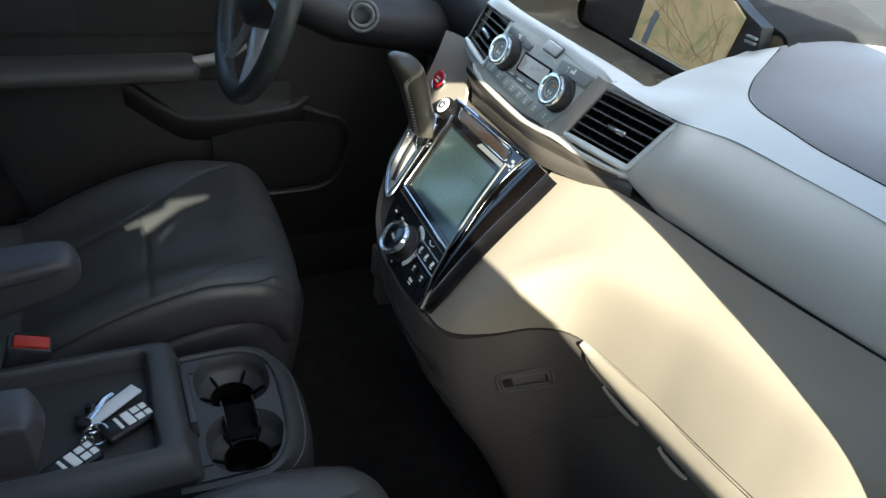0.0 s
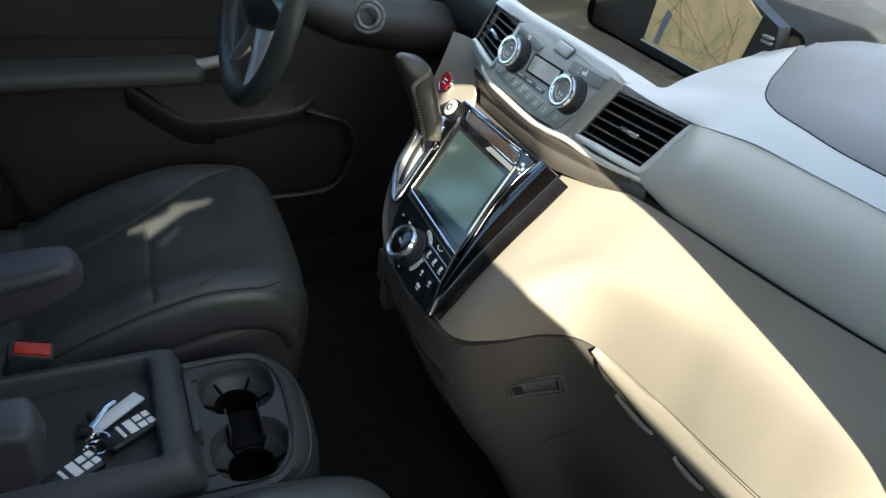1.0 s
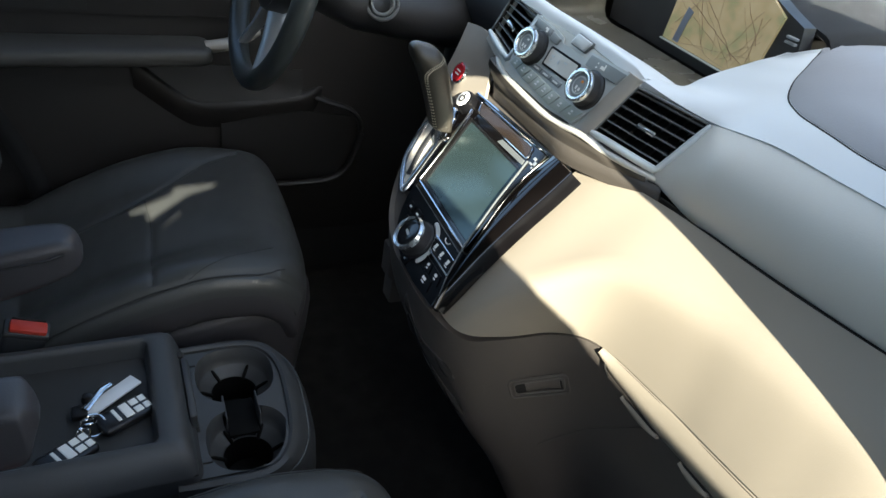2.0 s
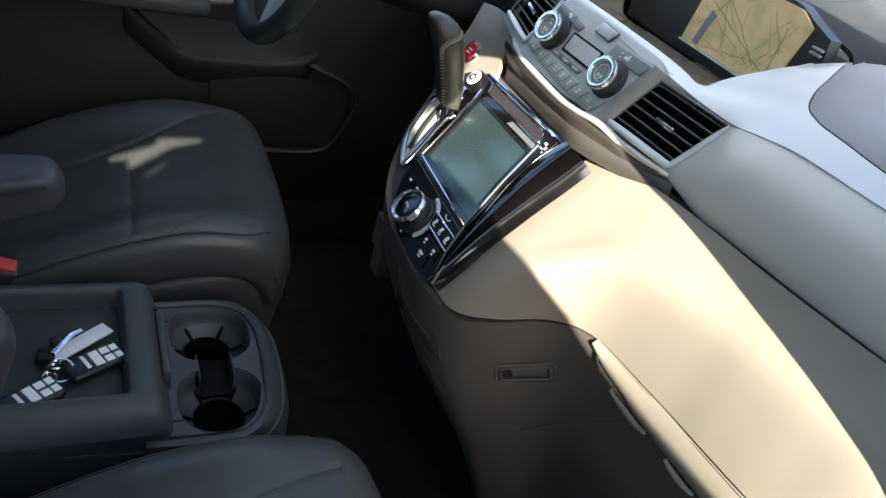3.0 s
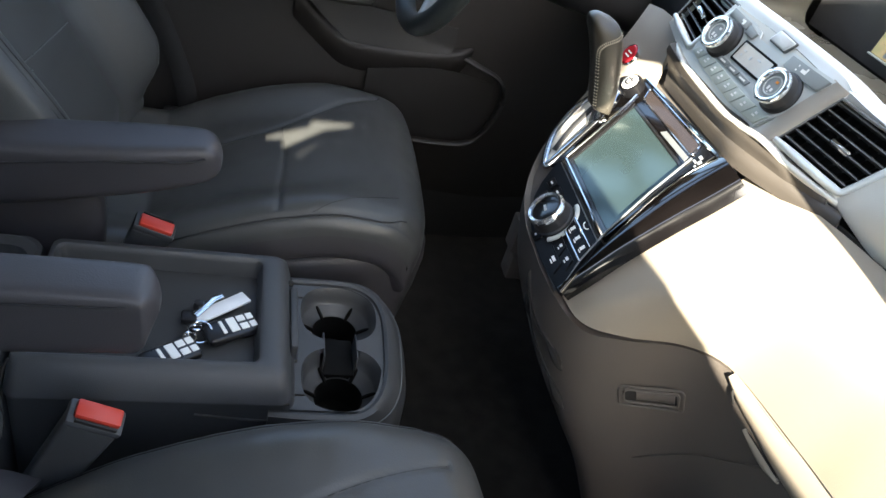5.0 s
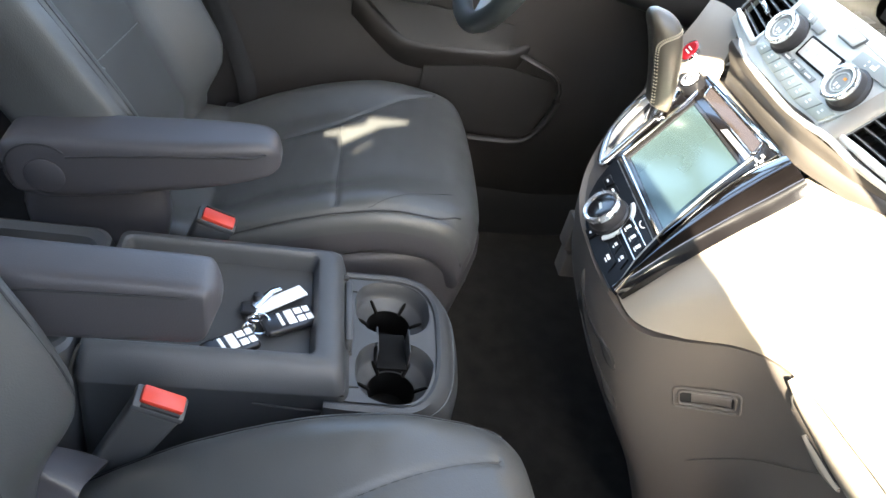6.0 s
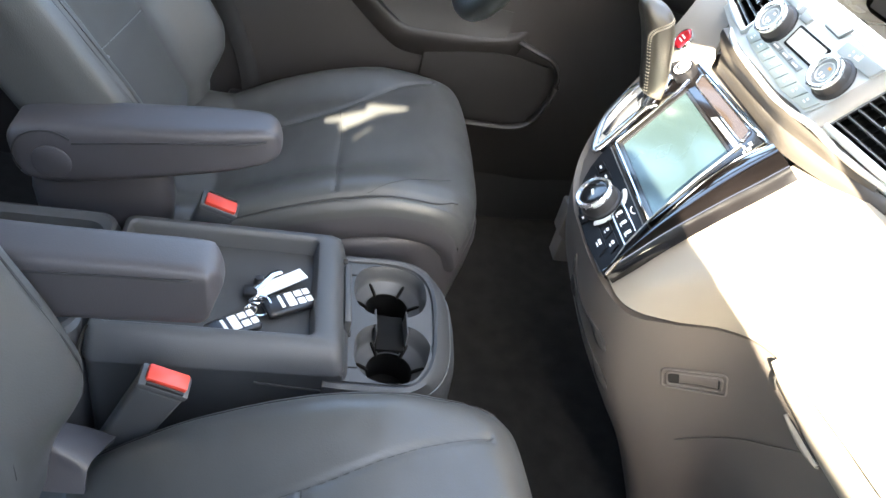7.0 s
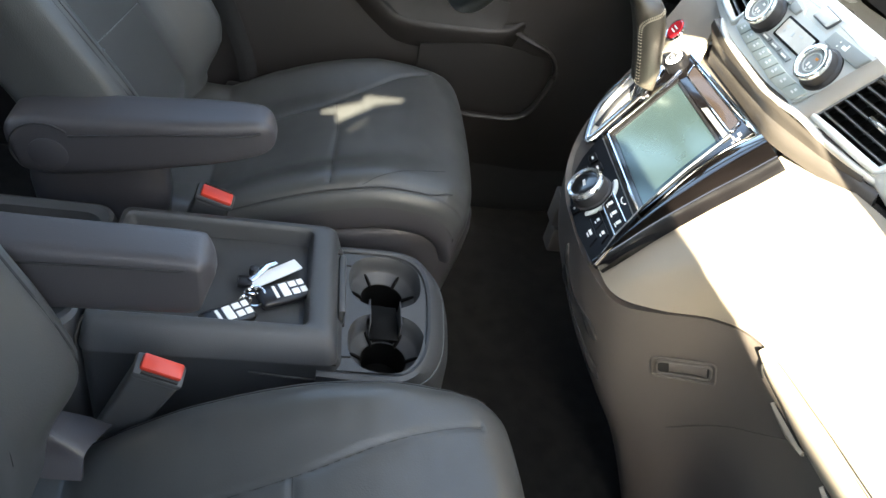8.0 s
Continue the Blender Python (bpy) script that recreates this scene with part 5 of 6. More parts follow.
part("start_ring", lathe([(0.0160, -0.004), (0.0185, 0.002), (0.0170, 0.0055), (0.0158, 0.004)], TM, 32), M_CHROME, st)
for v in (-0.003, 0.003):
    part("start_print", box((0, v, 0.0062), (0.012, 0.0022, 0.0012), 0, 1, TM), M_PRINT, st)

# ---- gear lever ----
gear = thing("gear_shifter", (0.27, 0.17, 0.66), "leather-wrapped gear lever with pale stitching in a chrome gate", "gear lever")
gate = [(-0.190, 0.048), (-0.196, 0.010), (-0.183, -0.028), (-0.160, -0.058), (-0.118, -0.083), (-0.113, -0.074), (-0.128, -0.02), (-0.143, 0.030), (-0.164, 0.060)]
gp = spline([(u, v, 0) for u, v in gate + gate[:1]], 5)[:-1]
part("gate_ring", tube([sp(u, v, 0.000) for u, v, _ in gp], 0.0058, 10, closed=True, squash=0.9), M_CHROME, gear, "chrome gate surround")
part("gate_trim", sheet(SP, [(-0.160, 0.066), (-0.139, 0.084), (-0.121, 0.02), (-0.100, -0.056), (-0.100, -0.064), (-0.108, -0.078), (-0.122, -0.02), (-0.139, 0.037)], -0.006, 0.0005), M_WOOD, gear, "glossy walnut strip beside the gate")
# the plate's pale base takes the place of sunlight falling on it
part("gate_floor", sheet(SP, [(u, v) for u, v, _ in gp], -0.010, -0.003), material("gate_plate_sunlit", (0.62, 0.59, 0.54), 0.38, metal=0.1, var=0.05, var_scale=20), gear, "gate plate lightened for the sun on it")
part("gate_slot", tube([sp(-0.178, 0.030, -0.002), sp(-0.160, -0.020, -0.002), sp(-0.136, -0.062, -0.002)], 0.0050, 8, squash=0.4), M_SATIN_BLACK, gear, "dark slot of the gate")
part("lever_stub", tube([(0.274, 0.172, 0.695), (0.271, 0.172, 0.735)], 0.0095, 14), M_CHROME, gear, "bright metal stub of the lever")
rg = []
lever = spline([(0.2705, 0.172, 0.728, 0.0150, 0.0140), (0.2695, 0.172, 0.733, 0.0185, 0.0170), (0.2625, 0.172, 0.765, 0.0225, 0.0200), (0.2530, 0.172, 0.795, 0.0245, 0.0215), (0.2425, 0.172, 0.822, 0.0268, 0.0232), (0.2335, 0.172, 0.841, 0.0285, 0.0248), (0.2295, 0.172, 0.853, 0.0255, 0.0215), (0.2290, 0.172, 0.8605, 0.0170, 0.0140), (0.2290, 0.172, 0.8630, 0.0070, 0.0060)], 5)
for x, y, z, a, b in lever:
    rg.append([Vector((x + a * math.copysign(abs(math.cos(t)) ** 0.75, math.cos(t)), y + b * math.copysign(abs(math.sin(t)) ** 0.75, math.sin(t)), z - 0.28 * a * math.cos(t))) for t in np.linspace(0, 2 * math.pi, 40, endpoint=False)])
part("lever", loft(rg), material("lever_leather", (0.050, 0.045, 0.037), 0.30, var=0.1, var_scale=20, grain=0.22, grain_scale=700, kind="cell"), gear, "olive-grey leather knob", 60)
lever_tree = BVHTree.FromPolygons([v.co + ORIGIN[gear.name] for v in bpy.data.objects["lever"].data.vertices], [p.vertices for p in bpy.data.objects["lever"].data.polygons])
# the seam climbs the shaft near its rear edge and turns forward below the head
path_ = [(0.2555, 0.737), (0.2495, 0.755), (0.243, 0.775), (0.2355, 0.795), (0.2290, 0.812), (0.2265, 0.823), (0.2300, 0.832), (0.2385, 0.838), (0.2470, 0.8430), (0.2545, 0.8490)]
run = []
for x, z, _ in spline([(x, z, 0) for x, z in path_], 12):
    p, n, _, _ = lever_tree.ray_cast(Vector((x, 0.05, z)), Vector((0, 1, 0)))
    if p is not None:
        run.append((p, n))
part("lever_seam", tube([p + n * 0.0001 for p, n in run], 0.0007, 5), M_GAP, gear, "dark seam of the leather")
for i in range(1, len(run) - 1, 3):
    p, n = run[i]
    d = (run[i + 1][0] - run[i - 1][0]).normalized()
    w = d.cross(n).normalized() * 0.0026
    for sg in (-1, 1):
        part("stitch", tube([p + w * sg * 0.25 + n * 0.0004 - d * 0.0004, p + w * sg * 0.7 + n * 0.0010, p + w * sg * 1.1 + n * 0.0004 + d * 0.0004], 0.00075, 4), M_STITCH, gear)

# ---- climate controls ----
clim = thing("climate_panel", (0.36, 0.037, 0.80), "silver-grey climate control panel with two dials", "climate control")


def cap(frame_m, outline, h0, h1, r=0.0010):
    """A key cap over a convex outline, with its upper edge rounded off."""
    cx, cy = sum(p[0] for p in outline) / len(outline), sum(p[1] for p in outline) / len(outline)
    rings_ = []
    for inset, h in ((0.0, h0), (0.0, h1 - r), (r * 0.35, h1 - r * 0.3), (r, h1)):
        row = []
        for x, y in outline:
            d = max(1e-6, math.hypot(x - cx, y - cy))
            row.append(frame_m @ Vector((x - (x - cx) / d * inset * 1.3, y - (y - cy) / d * inset * 1.3, h)))
        rings_.append(row)
    return loft(rings_)


part("face", sheet(HP, [(-0.086, 0.0440), (-0.030, 0.0405), (-0.010, 0.0365), (-0.006, 0.0300), (0.048, 0.0290), (0.051, 0.0400), (0.131, 0.0430), (0.122, 0.0215), (0.112, -0.014), (0.1035, -0.0275), (0.091, -0.0475), (0.036, -0.0495), (-0.041, -0.0410), (-0.086, -0.0335), (-0.092, -0.012)], 0.0005, 0.0032), M_FACE, clim, "grey control face")
part("lcd_frame", cap(HP, soft_quad([(-0.0205, -0.0085), (0.0500, -0.0085), (0.0500, 0.0200), (-0.0205, 0.0200)], 0.003), 0.002, 0.0050), M_PANEL, clim, "dark display frame")
part("lcd", sheet(HP, soft_quad([(-0.0165, -0.0055), (0.0465, -0.0055), (0.0465, 0.0170), (-0.0165, 0.0170)], 0.002), 0.004, 0.0054), M_LCD, clim, "grey-green display")
for u, w, v, h in ((-0.006, 0.006, 0.009, 0.0030), (-0.007, 0.0025, 0.003, 0.0030), (0.010, 0.0030, 0.006, 0.0050), (0.024, 0.007, 0.010, 0.0022)):
    part("digit", box((u, v, 0.0056), (w, h, 0.0005), 0, 1, HP), M_FACE, clim)
M_AMBER = material("amber_mark", (0.8, 0.28, 0.03), 0.5, var=0)
for u, vc in ((-0.0520, 0.0040), (0.0860, -0.0010)):
    DM = HP @ Matrix.Translation((u, vc, 0.002))
    dial = part("dial", lathe([(0.0262, 0.0), (0.0258, 0.004), (0.0228, 0.0065), (0.0216, 0.018)], DM, 48), M_SATIN_BLACK, clim, "black temperature dial")
    part("dial_ring", lathe([(0.0214, 0.016), (0.0222, 0.0205), (0.0214, 0.0228), (0.0194, 0.0238), (0.0166, 0.0232), (0.0150, 0.0208), (0.0148, 0.018)], DM, 48), M_RING, dial, "chrome dial ring")
    for k in range(6):
        t = radians(60 * k + 18)
        part("ring_notch", box((0, 0, 0), (0.0030, 0.0040, 0.0022), 0.0006, 1, DM @ Matrix.Rotation(t, 4, "Z") @ Matrix.Translation((0.0210, 0, 0.0225))), M_SLAT_EDGE, dial)
    part("dial_face", lathe([(0.0150, 0.0180), (0.0148, 0.0196), (0, 0.0198)], DM, 40), M_DARKKEY, dial, "grey dial face")
    part("dial_groove", tube([DM @ Vector((0.0112 * math.cos(t), 0.0112 * math.sin(t), 0.0199)) for t in np.linspace(0, 2 * math.pi, 36, endpoint=False)], 0.0010, 6, closed=True), M_FACE, dial)
    part("dial_mark", box((0.002, 0.0055, 0.0201), (0.0042, 0.0030, 0.0006), 0, 1, DM), M_PRINT if u < 0 else M_AMBER, dial)
    for du, w, v, h in ((-0.0030, 0.0030, -0.0040, 0.0050), (0.0030, 0.0034, -0.0045, 0.0042), (0.0, 0.0016, -0.0085, 0.0016)):
        part("dial_mark", box((du, v, 0.0201), (w, h, 0.0006), 0, 1, DM), M_PRINT, dial)


def key(outline, mat_, marks=(), h=0.0062, label="", r=0.0012):
    """A key over an outline on the climate panel; marks are (u, v, width, height)."""
    k = part("key", cap(HP, soft_quad(outline, r * 1.6, 3), 0.002, h, r), mat_, clim, label)
    for u, v, w, hh in marks:
        part("key_print", box((u, v, h + 0.0002), (w, hh, 0.0005), 0, 1, HP), M_PRINT, k)
    return k


key([(-0.0770, 0.0290), (-0.0330, 0.0275), (-0.0345, 0.0380), (-0.0770, 0.0410)], M_DARKKEY, ((-0.0440, 0.0330, 0.0042, 0.0062), (-0.0475, 0.0348, 0.0030, 0.0030)), label="dark telephone key")
key([(-0.0315, 0.0235), (-0.0130, 0.0230), (-0.0100, 0.0325), (-0.0325, 0.0362)], M_DARKKEY)
key([(0.0570, 0.0222), (0.1220, 0.0225), (0.1290, 0.0392), (0.0580, 0.0378)], M_DARKKEY, ((0.0880, 0.0305, 0.0060, 0.0042), (0.0925, 0.0322, 0.0026, 0.0075), (0.0780, 0.0330, 0.0020, 0.0020), (0.0780, 0.0275, 0.0020, 0.0020)), label="dark seat heater key")
part("hazard_seat", cap(HP, soft_quad([(0.0065, 0.0345), (0.0410, 0.0330), (0.0490, 0.0505), (0.0115, 0.0530)], 0.003), 0.0, 0.0026), M_SLAT_EDGE, clim, "dark gap round the hazard switch")
part("hazard_switch", cap(HP, soft_quad([(0.0088, 0.0360), (0.0395, 0.0348), (0.0463, 0.0492), (0.0137, 0.0513)], 0.0025), 0.001, 0.0060, 0.0018), M_SKY_GREY, clim, "hazard switch in the sky-tinted grey")
UP = ((-0.077, -0.0210), (-0.031, -0.0222), (0.049, -0.0285), (0.1005, -0.0277))
LO = ((-0.077, -0.0322), (-0.031, -0.0390), (0.049, -0.0470), (0.1005, -0.0457))
v_at = lambda tab, u: float(np.interp(u, [q[0] for q in tab], [q[1] for q in tab]))
for bank in ((-0.077, -0.054, -0.031), (-0.0305, -0.0106, 0.0093, 0.0292, 0.0488), (0.0495, 0.0750, 0.1005)):
    for u0, u1 in zip(bank, bank[1:]):
        g = 0.0004
        q = [(u + 0.6 * (v_at(LO, u) - v_at(UP, u)) * e_, v_at(UP, u) * (1 - e_) + v_at(LO, u) * e_) for u, e_ in ((u0 + g, 1), (u1 - g, 1), (u1 - g, 0), (u0 + g, 0))]
        cu, cv = sum(p[0] for p in q) / 4, sum(p[1] for p in q) / 4
        key(q, M_BUTTON, ((cu + 0.0008, cv + 0.0030, 0.0040, 0.0030), (cu - 0.0008, cv - 0.0012, 0.0052, 0.0022)), 0.0056, "grey-green fan key", 0.0009)
for u0, u1 in ((-0.0340, -0.0120), (-0.0110, 0.0130), (0.0140, 0.0380)):
    dv = -0.03 * (u0 + 0.034)
    key([(u0 - 0.003, -0.0195 + dv), (u1 - 0.003, -0.0200 + dv), (u1, -0.0125 + dv), (u0, -0.0120 + dv)], M_DARKKEY, (((u0 + u1) / 2 - 0.0015, -0.0160 + dv, 0.0120, 0.0024),), 0.0048, "", 0.0007)


# ---- air vents ----
def air_vent(bl, br, tl, tr, label):
    """A louvred vent between four corners of its opening."""
    bl, br, tl, tr = (Vector(p) for p in (bl, br, tl, tr))
    c = (bl + br + tl + tr) / 4
    v = thing("air_vent", c, label, "air vent", "dashboard vents")
    n = (br - bl).cross(tl - bl).normalized()
    q = lambda a, b, h=0.0: (bl * (1 - a) + br * a) * (1 - b) + (tl * (1 - a) + tr * a) * b + n * h
    part("throat", net([[q(0, 0, 0.0), q(0, 0, -0.05), q(0.5, 0, -0.052), q(1, 0, -0.05), q(1, 0, 0)], [q(0, 0.5, 0), q(0, 0.5, -0.055), q(0.5, 0.5, -0.057), q(1, 0.5, -0.055), q(1, 0.5, 0)], [q(0, 1, 0), q(0, 1, -0.05), q(0.5, 1, -0.052), q(1, 1, -0.05), q(1, 1, 0)]], 2, 2, 0.002, curve=False), M_GAP, v, "black air duct")
    for k in range(6):
        b = 0.09 + 0.164 * k
        part("slat", net([[q(0.01, b + 0.012, -0.004), q(0.5, b + 0.012, -0.0035), q(0.99, b + 0.012, -0.004)], [q(0.01, b - 0.055, -0.024), q(0.5, b - 0.055, -0.024), q(0.99, b - 0.055, -0.024)]], 2, 4, 0.0018), M_SLAT, v)
        part("slat_edge", tube([q(0.01, b + 0.012, -0.0028), q(0.5, b + 0.012, -0.0023), q(0.99, b + 0.012, -0.0028)], 0.0009, 6), M_SLAT_EDGE, v)
    for k in range(7):
        a = 0.08 + 0.14 * k
        part("vane", net([[q(a, 0.02, -0.027), q(a, 0.98, -0.027)], [q(a + 0.03, 0.02, -0.045), q(a + 0.03, 0.98, -0.045)]], 2, 2, 0.0015), M_GAP, v)
        for b in (0.19, 0.51, 0.68):
            part("vane_pin", tube([q(a + 0.005, b, -0.0235), q(a + 0.006, b + 0.055, -0.0235)], 0.0009, 5), M_SLAT_EDGE, v)
    part("vent_frame", tube([q(-0.02, -0.02, 0.001), q(0.3, -0.025, 0.0018), q(0.7, -0.025, 0.0018), q(0.985, -0.015, 0.001), q(1.012, 0.03, 0.001), q(1.015, 0.3, 0.001), q(1.015, 0.7, 0.001), q(1.012, 1.0, 0.0)], [0.0034, 0.0052, 0.0052, 0.0048, 0.0044, 0.0042, 0.0042, 0.0026], 10), M_VENT_EDGE, v, "silver vent edge")
    part("vent_lip", tube([q(0, 0.0, 0.0), q(0, 0.5, 0.0005), q(0, 0.99, 0.0), q(0.5, 1.0, 0.0005), q(1, 1.0, 0.0)], 0.0018, 8), M_SLAT_EDGE, v)
    tab = frame_of(q(0.5, 0.46, 0.0), br - bl, tl - bl)
    part("vent_tab", box((0, 0, 0.001), (0.026, 0.0075, 0.008), 0.0022, 2, tab), M_CHROME, v, "bright adjusting tab")
    part("tab_groove", box((0.001, 0, 0.0052), (0.018, 0.0022, 0.0008), 0.0003, 1, tab), M_SLAT_EDGE, v)
    return v


air_vent(VBL + vu * 0.010, VBR, VTL + vu * 0.010, VTR, "black slatted air vent with a bright tab, passenger side")
air_vent(hp(-0.168, -0.0125), hp(-0.096, -0.0300), hp(-0.163, 0.0490), hp(-0.079, 0.0450), "black slatted air vent with a bright tab, beside the dial")
cheek = []
for k in (0.0, 0.25, 0.5, 0.75, 1.0):
    a, b = hp(0.099, -0.050, 0.003).lerp(hp(0.1265, 0.044, 0.003), k), (VBL - vv * 0.008 + vu * 0.0095).lerp(VTL + vv * 0.008 + vu * 0.0095, k) + vn * 0.002
    cheek.append([a + Vector((0.003, 0, -0.003)), a, a.lerp(b, 0.35) + vn * 0.0035, a.lerp(b, 0.75) + vn * 0.0035, b, b - vn * 0.006])
part("vent_cheek", net(cheek, 4, 4, 0.003, flip=True), M_CHEEK, dash, "satin bar between the dial and the vent")

# ---- navigation display in its hood ----
nav = thing("navigation_display", (0.5, 0.03, 0.90), "navigation screen showing a map under a dark hood", "navigation display")
well = []
for x, z, yr, ze in ((0.386, 0.914, -0.092, 0.908), (0.43, 0.901, -0.098, 0.903), (0.478, 0.899, -0.108, 0.915), (0.535, 0.904, -0.158, 0.962)):
    well.append([(x + 0.004, 0.20, z + 0.05), (x, 0.185, z + 0.002), (x, 0.10, z), (x, 0.0, z), (x, yr + 0.04, z), (x, yr + 0.012, z + 0.001), (x, yr, ze), (x, yr - 0.010, ze)])
part("well", net(well, 4, 4, 0.004, flip=True), M_WELL, nav, "dark glossy well before the screen")
SCREEN = Matrix(((0, 0, -1, 0.5415), (-1, 0, 0, 0), (0, 1, 0, 0), (0, 0, 0, 1)))
part("screen_frame", sheet(SCREEN, [(-0.185, 0.905), (0.165, 0.905), (0.178, 0.975), (0.172, 1.010), (0.142, 1.019), (0.112, 1.030), (-0.185, 1.050)], -0.02, -0.0005), M_SATIN_BLACK, nav, "black screen frame")
m_map = bpy.data.materials.new("map_picture")
m_map.use_nodes = True
nt = m_map.node_tree
b = nt.nodes["Principled BSDF"]
b.inputs["Roughness"].default_value = 0.25
tc = nt.nodes.new("ShaderNodeTexCoord")
ns = nt.nodes.new("ShaderNodeTexNoise")
ns.inputs["Scale"].default_value = 30
nt.links.new(tc.outputs["Object"], ns.inputs["Vector"])
cr = nt.nodes.new("ShaderNodeValToRGB")
cr.color_ramp.elements[0].position, cr.color_ramp.elements[0].color = 0.34, (0.22, 0.21, 0.115, 1)
cr.color_ramp.elements[1].position, cr.color_ramp.elements[1].color = 0.47, (0.30, 0.235, 0.135, 1)
e3 = cr.color_ramp.elements.new(0.66)
e3.color = (0.33, 0.265, 0.16, 1)
nt.links.new(ns.outputs["Fac"], cr.inputs[0])
last = cr.outputs[0]
nt.links.new(last, b.inputs["Base Color"])
nt.links.new(last, b.inputs["Emission Color"])
b.inputs["Emission Strength"].default_value = 0.13
part("map_screen", sheet(SCREEN, [(-0.048, 0.923), (0.126, 0.923), (0.144, 1.013), (0.120, 1.026), (-0.036, 1.026)], 0.0, 0.004), m_map, nav, "lit map picture in tan and green")
rnd = random.Random(5)
M_ROAD = material("map_road", (0.20, 0.115, 0.07), 0.5, var=0.2, var_scale=40)
M_LANE = material("map_lane", (0.22, 0.15, 0.085), 0.5, var=0.2, var_scale=40)
M_RIVER = material("map_river", (0.20, 0.23, 0.29), 0.4, var=0.1, var_scale=40)
YA, YB, ZA, ZB = -0.126, 0.038, 0.926, 1.013


def on_map(a_, b_):
    return (0.5370, min(max(a_, YA), YB), min(max(b_, ZA), ZB))


for i in range(20):
    y_, z_, an = rnd.uniform(YA, YB), rnd.uniform(ZA, ZB), rnd.choice((0.4, 1.1, 1.9, 2.7)) + rnd.uniform(-0.35, 0.35)
    run = []
    for k in range(-6, 7):
        q_ = (y_ + math.cos(an) * 0.014 * k + rnd.uniform(-0.0018, 0.0018), z_ + math.sin(an) * 0.014 * k + rnd.uniform(-0.0018, 0.0018))
        if YA <= q_[0] <= YB and ZA <= q_[1] <= ZB:
            run.append(on_map(*q_))
    if len(run) > 2:
        part("map_road", tube(run, 0.00042 if i < 8 else 0.00026, 4), M_ROAD if i < 8 else M_LANE, nav)
part("map_river", net([[on_map(0.026, 0.925), on_map(0.014, 0.925)], [on_map(0.020, 0.952), on_map(0.008, 0.955)], [on_map(0.014, 0.976), on_map(0.002, 0.972)]], 3, 2, 0.0006), M_RIVER, nav)
part("map_edge", box((0.5365, -0.040, 0.9212), (0.004, 0.182, 0.0022), 0.0006, 1), M_BUTTON, nav)
for z in (0.996, 0.990):
    part("screen_key", box((0.5385, -0.165, z), (0.006, 0.016, 0.0028), 0.0006, 1), M_DARKKEY, nav)
arch = []
for x, dz in ((0.0, 0.0), (0.07, 0.006), (0.16, 0.002), (0.27, -0.028), (0.42, -0.10)):
    arch.append([(x + 0.576, -0.188, 0.955 + dz), (x + 0.572, -0.187, 0.993 + dz), (x + 0.567, -0.168, 1.003 + dz), (x + 0.560, -0.130, 1.012 + dz), (x + 0.550, -0.085, 1.027 + dz), (x + 0.535, 0.06, 1.060 + dz), (x + 0.535, 0.16, 1.045 + dz), (x + 0.54, 0.20, 0.95 + dz)])
part("hood", net(arch, 4, 4, 0.006, flip=True), material("matt_hood_grey", (0.020, 0.021, 0.023), 0.75, var=0.1, var_scale=7, grain=0.2, grain_scale=700, spec=0.2), nav, "dark hood over the screen")

# ---- keys in the tray ----
keys = thing("car_keys", (-0.22, 0.0, 0.407), "bunch of car keys with two black remotes and a pale tag", "keys")
ZT = 0.4085


def fob(cx, cy, ang, z, n):
    fm = Matrix.Translation((cx, cy, z)) @ Matrix.Rotation(radians(ang), 4, "Z")
    f = part("remote", box((0, 0, 0.007), (0.072, 0.038, 0.014), 0.006, 3, fm), M_FOB, keys, "black key remote with white buttons")
    for bx_, by_, w, h in ((-0.012, 0, 0.005, 0.024), (0.002, 0.0, 0.012, 0.026), (0.016, 0.0075, 0.011, 0.011), (0.016, -0.0075, 0.011, 0.011), (0.028, 0.0075, 0.009, 0.011), (0.028, -0.0075, 0.009, 0.011))[:n]:
        part("remote_button", box((bx_, by_, 0.0145), (w, h, 0.002), 0.0008, 1, fm), M_PRINT, f)
    return f


fob(-0.2195, -0.0165, 27, ZT, 6)
fob(-0.2900, -0.0700, 33, ZT, 6)
tm = Matrix.Translation((-0.234, 0.022, ZT)) @ Matrix.Rotation(radians(38), 4, "Z")
part("tag", box((0, 0, 0.008), (0.082, 0.022, 0.004), 0.0015, 2, tm), M_TAG, keys, "white key tag")
part("key_blade", tube([(-0.268, 0.000, ZT + 0.012), (-0.247, 0.030, ZT + 0.015), (-0.236, 0.042, ZT + 0.012)], 0.006, 8, squash=0.4), M_CHROME, keys)
part("key_head", box((-0.274, 0.002, ZT + 0.006), (0.022, 0.022, 0.010), 0.004, 2), M_FOB, keys)
part("lock_ball", lathe([(0, 0.010), (0.006, 0.008), (0.008, 0.0), (0.006, -0.008), (0, -0.010)], Matrix.Translation((-0.264, 0.018, ZT + 0.012)), 16), M_FOB, keys)
for cx, cy, r_, tl in ((-0.258, -0.030, 0.015, 25), (-0.264, -0.022, 0.011, -30), (-0.270, -0.040, 0.008, 10)):
    rm = Matrix.Translation((cx, cy, ZT + 0.011)) @ Matrix.Rotation(radians(tl), 4, "X")
    part("key_ring", tube([rm @ Vector((r_ * math.cos(t), r_ * math.sin(t), 0)) for t in np.linspace(0, 2 * math.pi, 28, endpoint=False)], 0.0015, 6, closed=True), M_CHROME, keys)

# ---- outside the car: a trailer added to shape the sun, and the door ----
M_PLY = material("weathered_plywood", (0.21, 0.205, 0.195), 0.75, var=0.25, var_scale=7, grain=0.4, grain_scale=160)
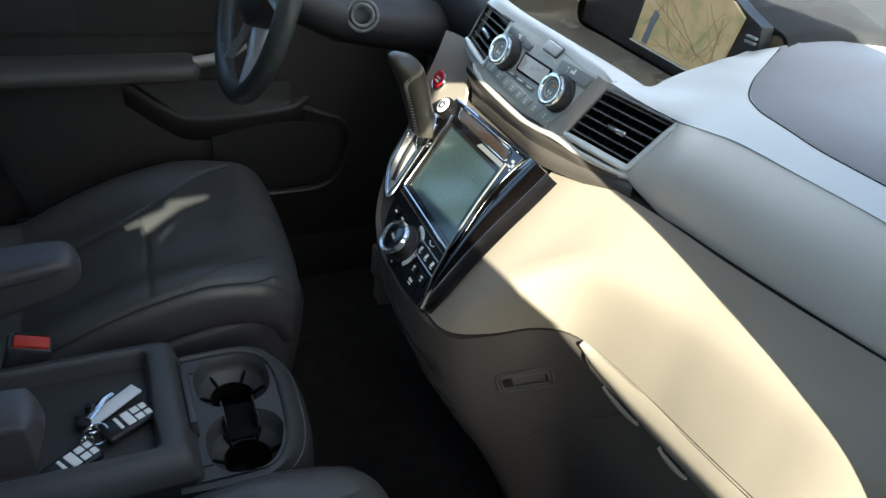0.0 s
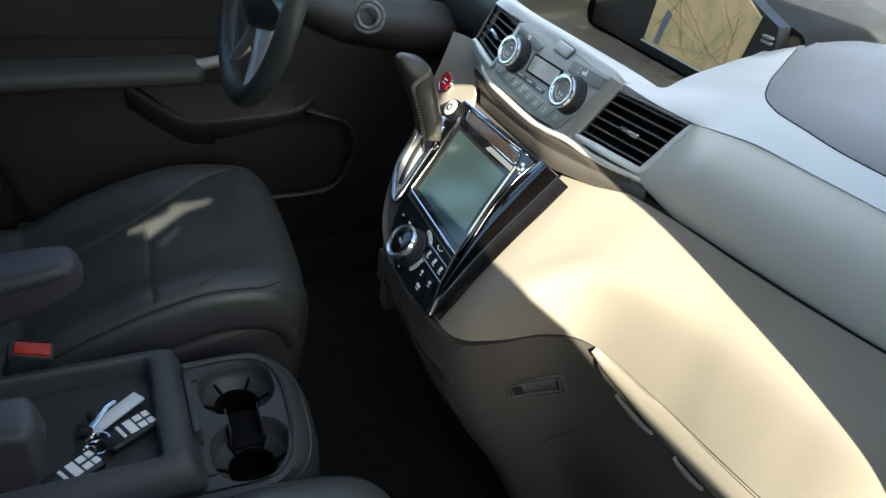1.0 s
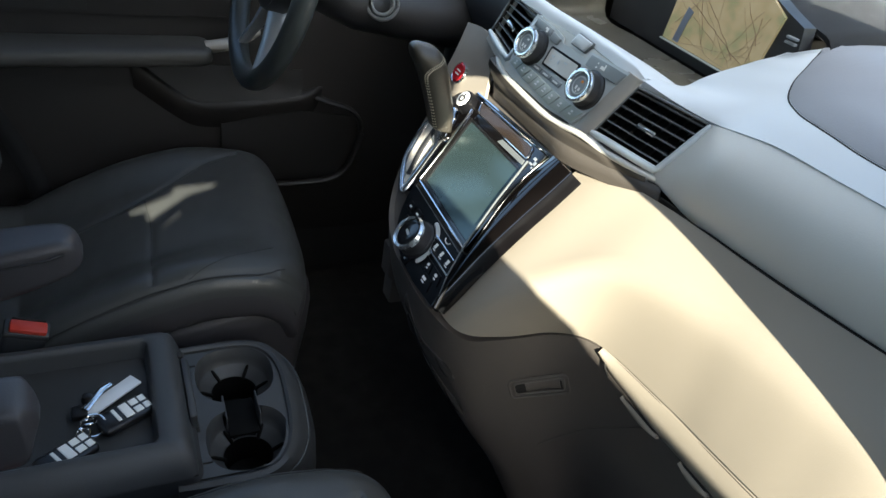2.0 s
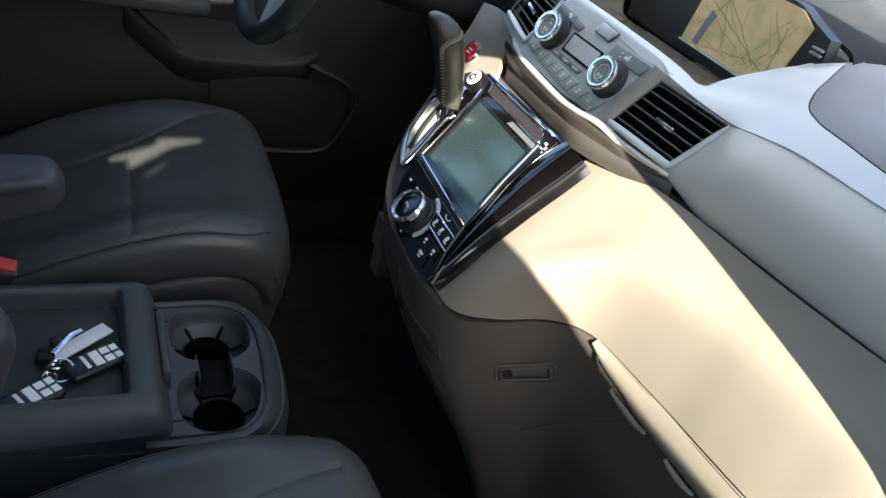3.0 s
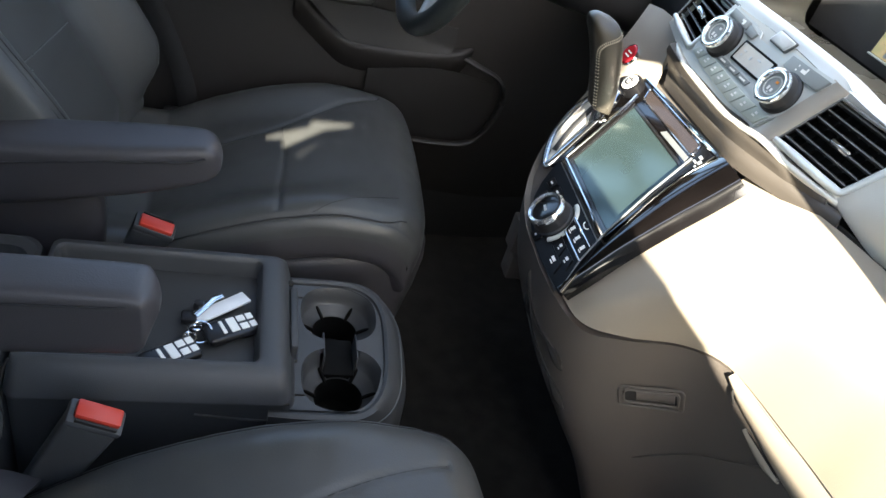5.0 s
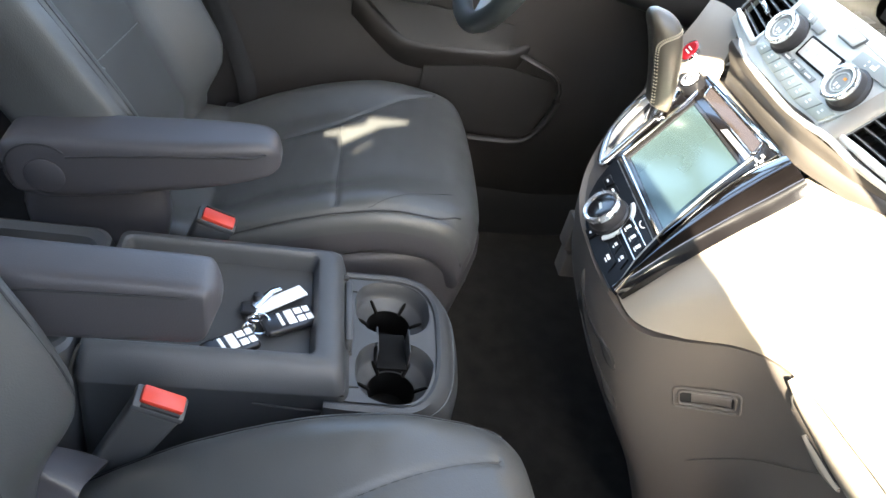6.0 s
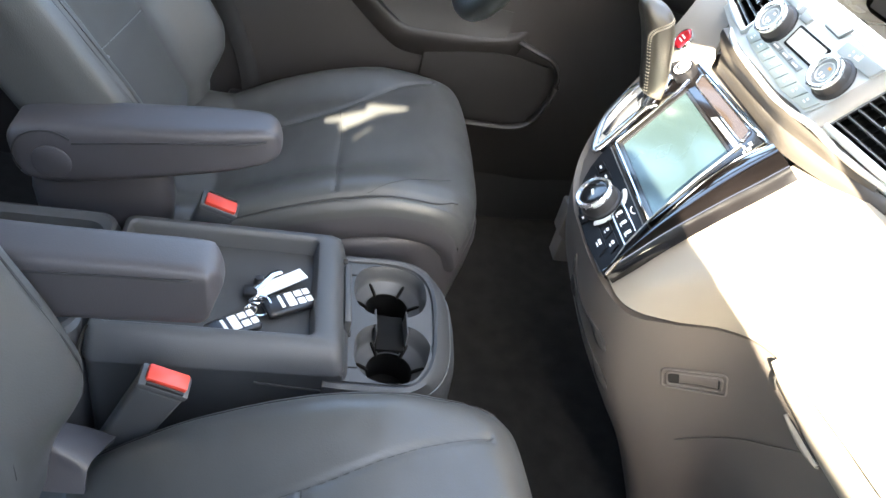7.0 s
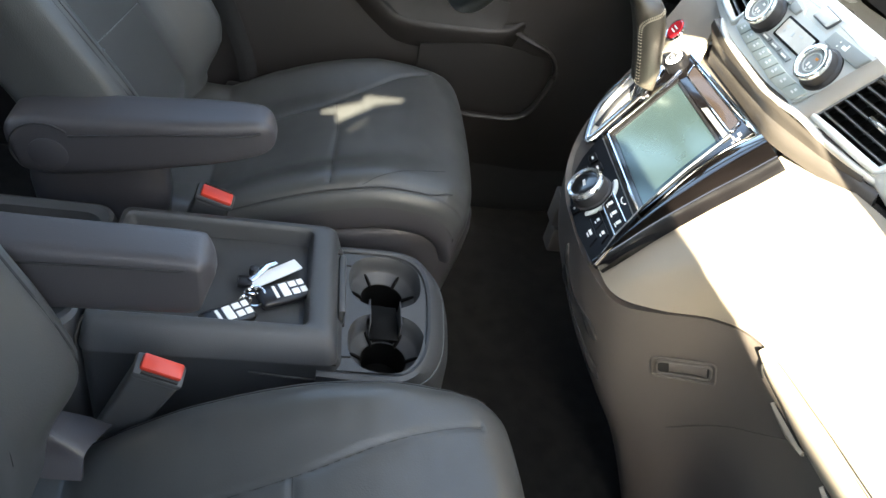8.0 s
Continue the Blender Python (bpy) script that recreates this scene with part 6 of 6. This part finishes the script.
M_GALV = material("galvanised_steel", (0.42, 0.43, 0.44), 0.45, metal=0.7, var=0.15, var_scale=9)
trailer = thing("sun_block_trailer", (-0.6, -2.4, -0.4), "unseen trailer added to block and shape the sun", "trailer")
# front edge and gaps are traced back from where sun falls in the cabin
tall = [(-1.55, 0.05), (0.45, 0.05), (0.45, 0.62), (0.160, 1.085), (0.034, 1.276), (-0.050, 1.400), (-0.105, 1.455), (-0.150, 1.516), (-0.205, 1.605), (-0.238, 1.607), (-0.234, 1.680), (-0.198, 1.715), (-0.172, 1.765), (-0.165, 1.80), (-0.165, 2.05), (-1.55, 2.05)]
sun_gaps = [[(-0.744, 1.562), (-0.706, 1.580), (-0.662, 1.598), (-0.661, 1.612), (-0.575, 1.616), (-0.578, 1.601), (-0.625, 1.588), (-0.688, 1.541), (-0.697, 1.558), (-0.731, 1.553)],
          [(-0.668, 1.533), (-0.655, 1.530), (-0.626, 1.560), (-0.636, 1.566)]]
part("sun_block_side", upright(tall, sun_gaps, -1.70, -1.718), M_PLY, trailer, "tall plywood side with gaps cut for the sun patches")
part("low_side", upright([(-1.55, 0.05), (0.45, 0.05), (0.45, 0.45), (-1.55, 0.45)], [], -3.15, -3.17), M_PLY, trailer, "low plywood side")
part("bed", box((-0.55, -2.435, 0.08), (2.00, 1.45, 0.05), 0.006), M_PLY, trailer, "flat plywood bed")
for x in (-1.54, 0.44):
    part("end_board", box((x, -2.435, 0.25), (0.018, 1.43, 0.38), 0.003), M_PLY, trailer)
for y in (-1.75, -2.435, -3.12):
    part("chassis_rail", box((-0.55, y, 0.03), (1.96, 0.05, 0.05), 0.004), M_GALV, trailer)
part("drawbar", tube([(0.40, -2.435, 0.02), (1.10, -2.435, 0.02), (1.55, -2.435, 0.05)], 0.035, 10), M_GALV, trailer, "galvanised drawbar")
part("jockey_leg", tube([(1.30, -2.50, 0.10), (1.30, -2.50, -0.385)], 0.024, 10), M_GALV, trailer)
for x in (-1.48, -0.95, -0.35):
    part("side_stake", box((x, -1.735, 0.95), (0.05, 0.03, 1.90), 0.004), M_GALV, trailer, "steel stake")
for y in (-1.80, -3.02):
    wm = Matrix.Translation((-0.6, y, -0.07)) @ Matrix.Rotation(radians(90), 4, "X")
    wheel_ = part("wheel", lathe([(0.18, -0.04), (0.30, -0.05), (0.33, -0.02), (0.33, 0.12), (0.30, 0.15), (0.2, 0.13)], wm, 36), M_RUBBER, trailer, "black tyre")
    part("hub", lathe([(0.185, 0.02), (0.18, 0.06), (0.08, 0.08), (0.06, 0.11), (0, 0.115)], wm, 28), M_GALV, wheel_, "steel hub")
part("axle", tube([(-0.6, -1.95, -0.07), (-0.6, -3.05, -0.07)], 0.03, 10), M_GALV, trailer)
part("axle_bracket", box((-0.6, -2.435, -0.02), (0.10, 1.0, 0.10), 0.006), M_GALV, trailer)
# unseen door; its place and opaque pane keep sun off the dash
pdoor = thing("passenger_door", (0.44, -1.2, -0.1), "front passenger door standing wide open", "car door")
SWING = Matrix.Translation((0.396, -0.83, 0)) @ Matrix.Rotation(radians(-2.3), 4, "Z")
part("door_shell", box((0.0525, -0.415, 0.43), (0.105, 0.83, 1.08), 0.03, 3, SWING), M_PAINT, pdoor, "painted door shell")
part("window_frame", tube([SWING @ Vector((0.031, y, z)) for y, z in ((-0.03, 0.96), (-0.12, 1.14), (-0.35, 1.32), (-0.62, 1.38), (-0.81, 1.36), (-0.82, 0.96))], 0.028, 8), M_PAINT, pdoor, "painted window frame")
bm = slab([(-0.05, 0.95), (-0.13, 1.13), (-0.35, 1.31), (-0.62, 1.37), (-0.80, 1.35), (-0.81, 0.95)], [], 0.004, 0.009)
bmesh.ops.transform(bm, verts=bm.verts, matrix=SWING @ Matrix(((0, 0, 1, 0), (1, 0, 0, 0), (0, 1, 0, 0), (0, 0, 0, 1))))
part("window_pane", bm, M_TINT, pdoor, "opaque dark pane that keeps sun off the dash")
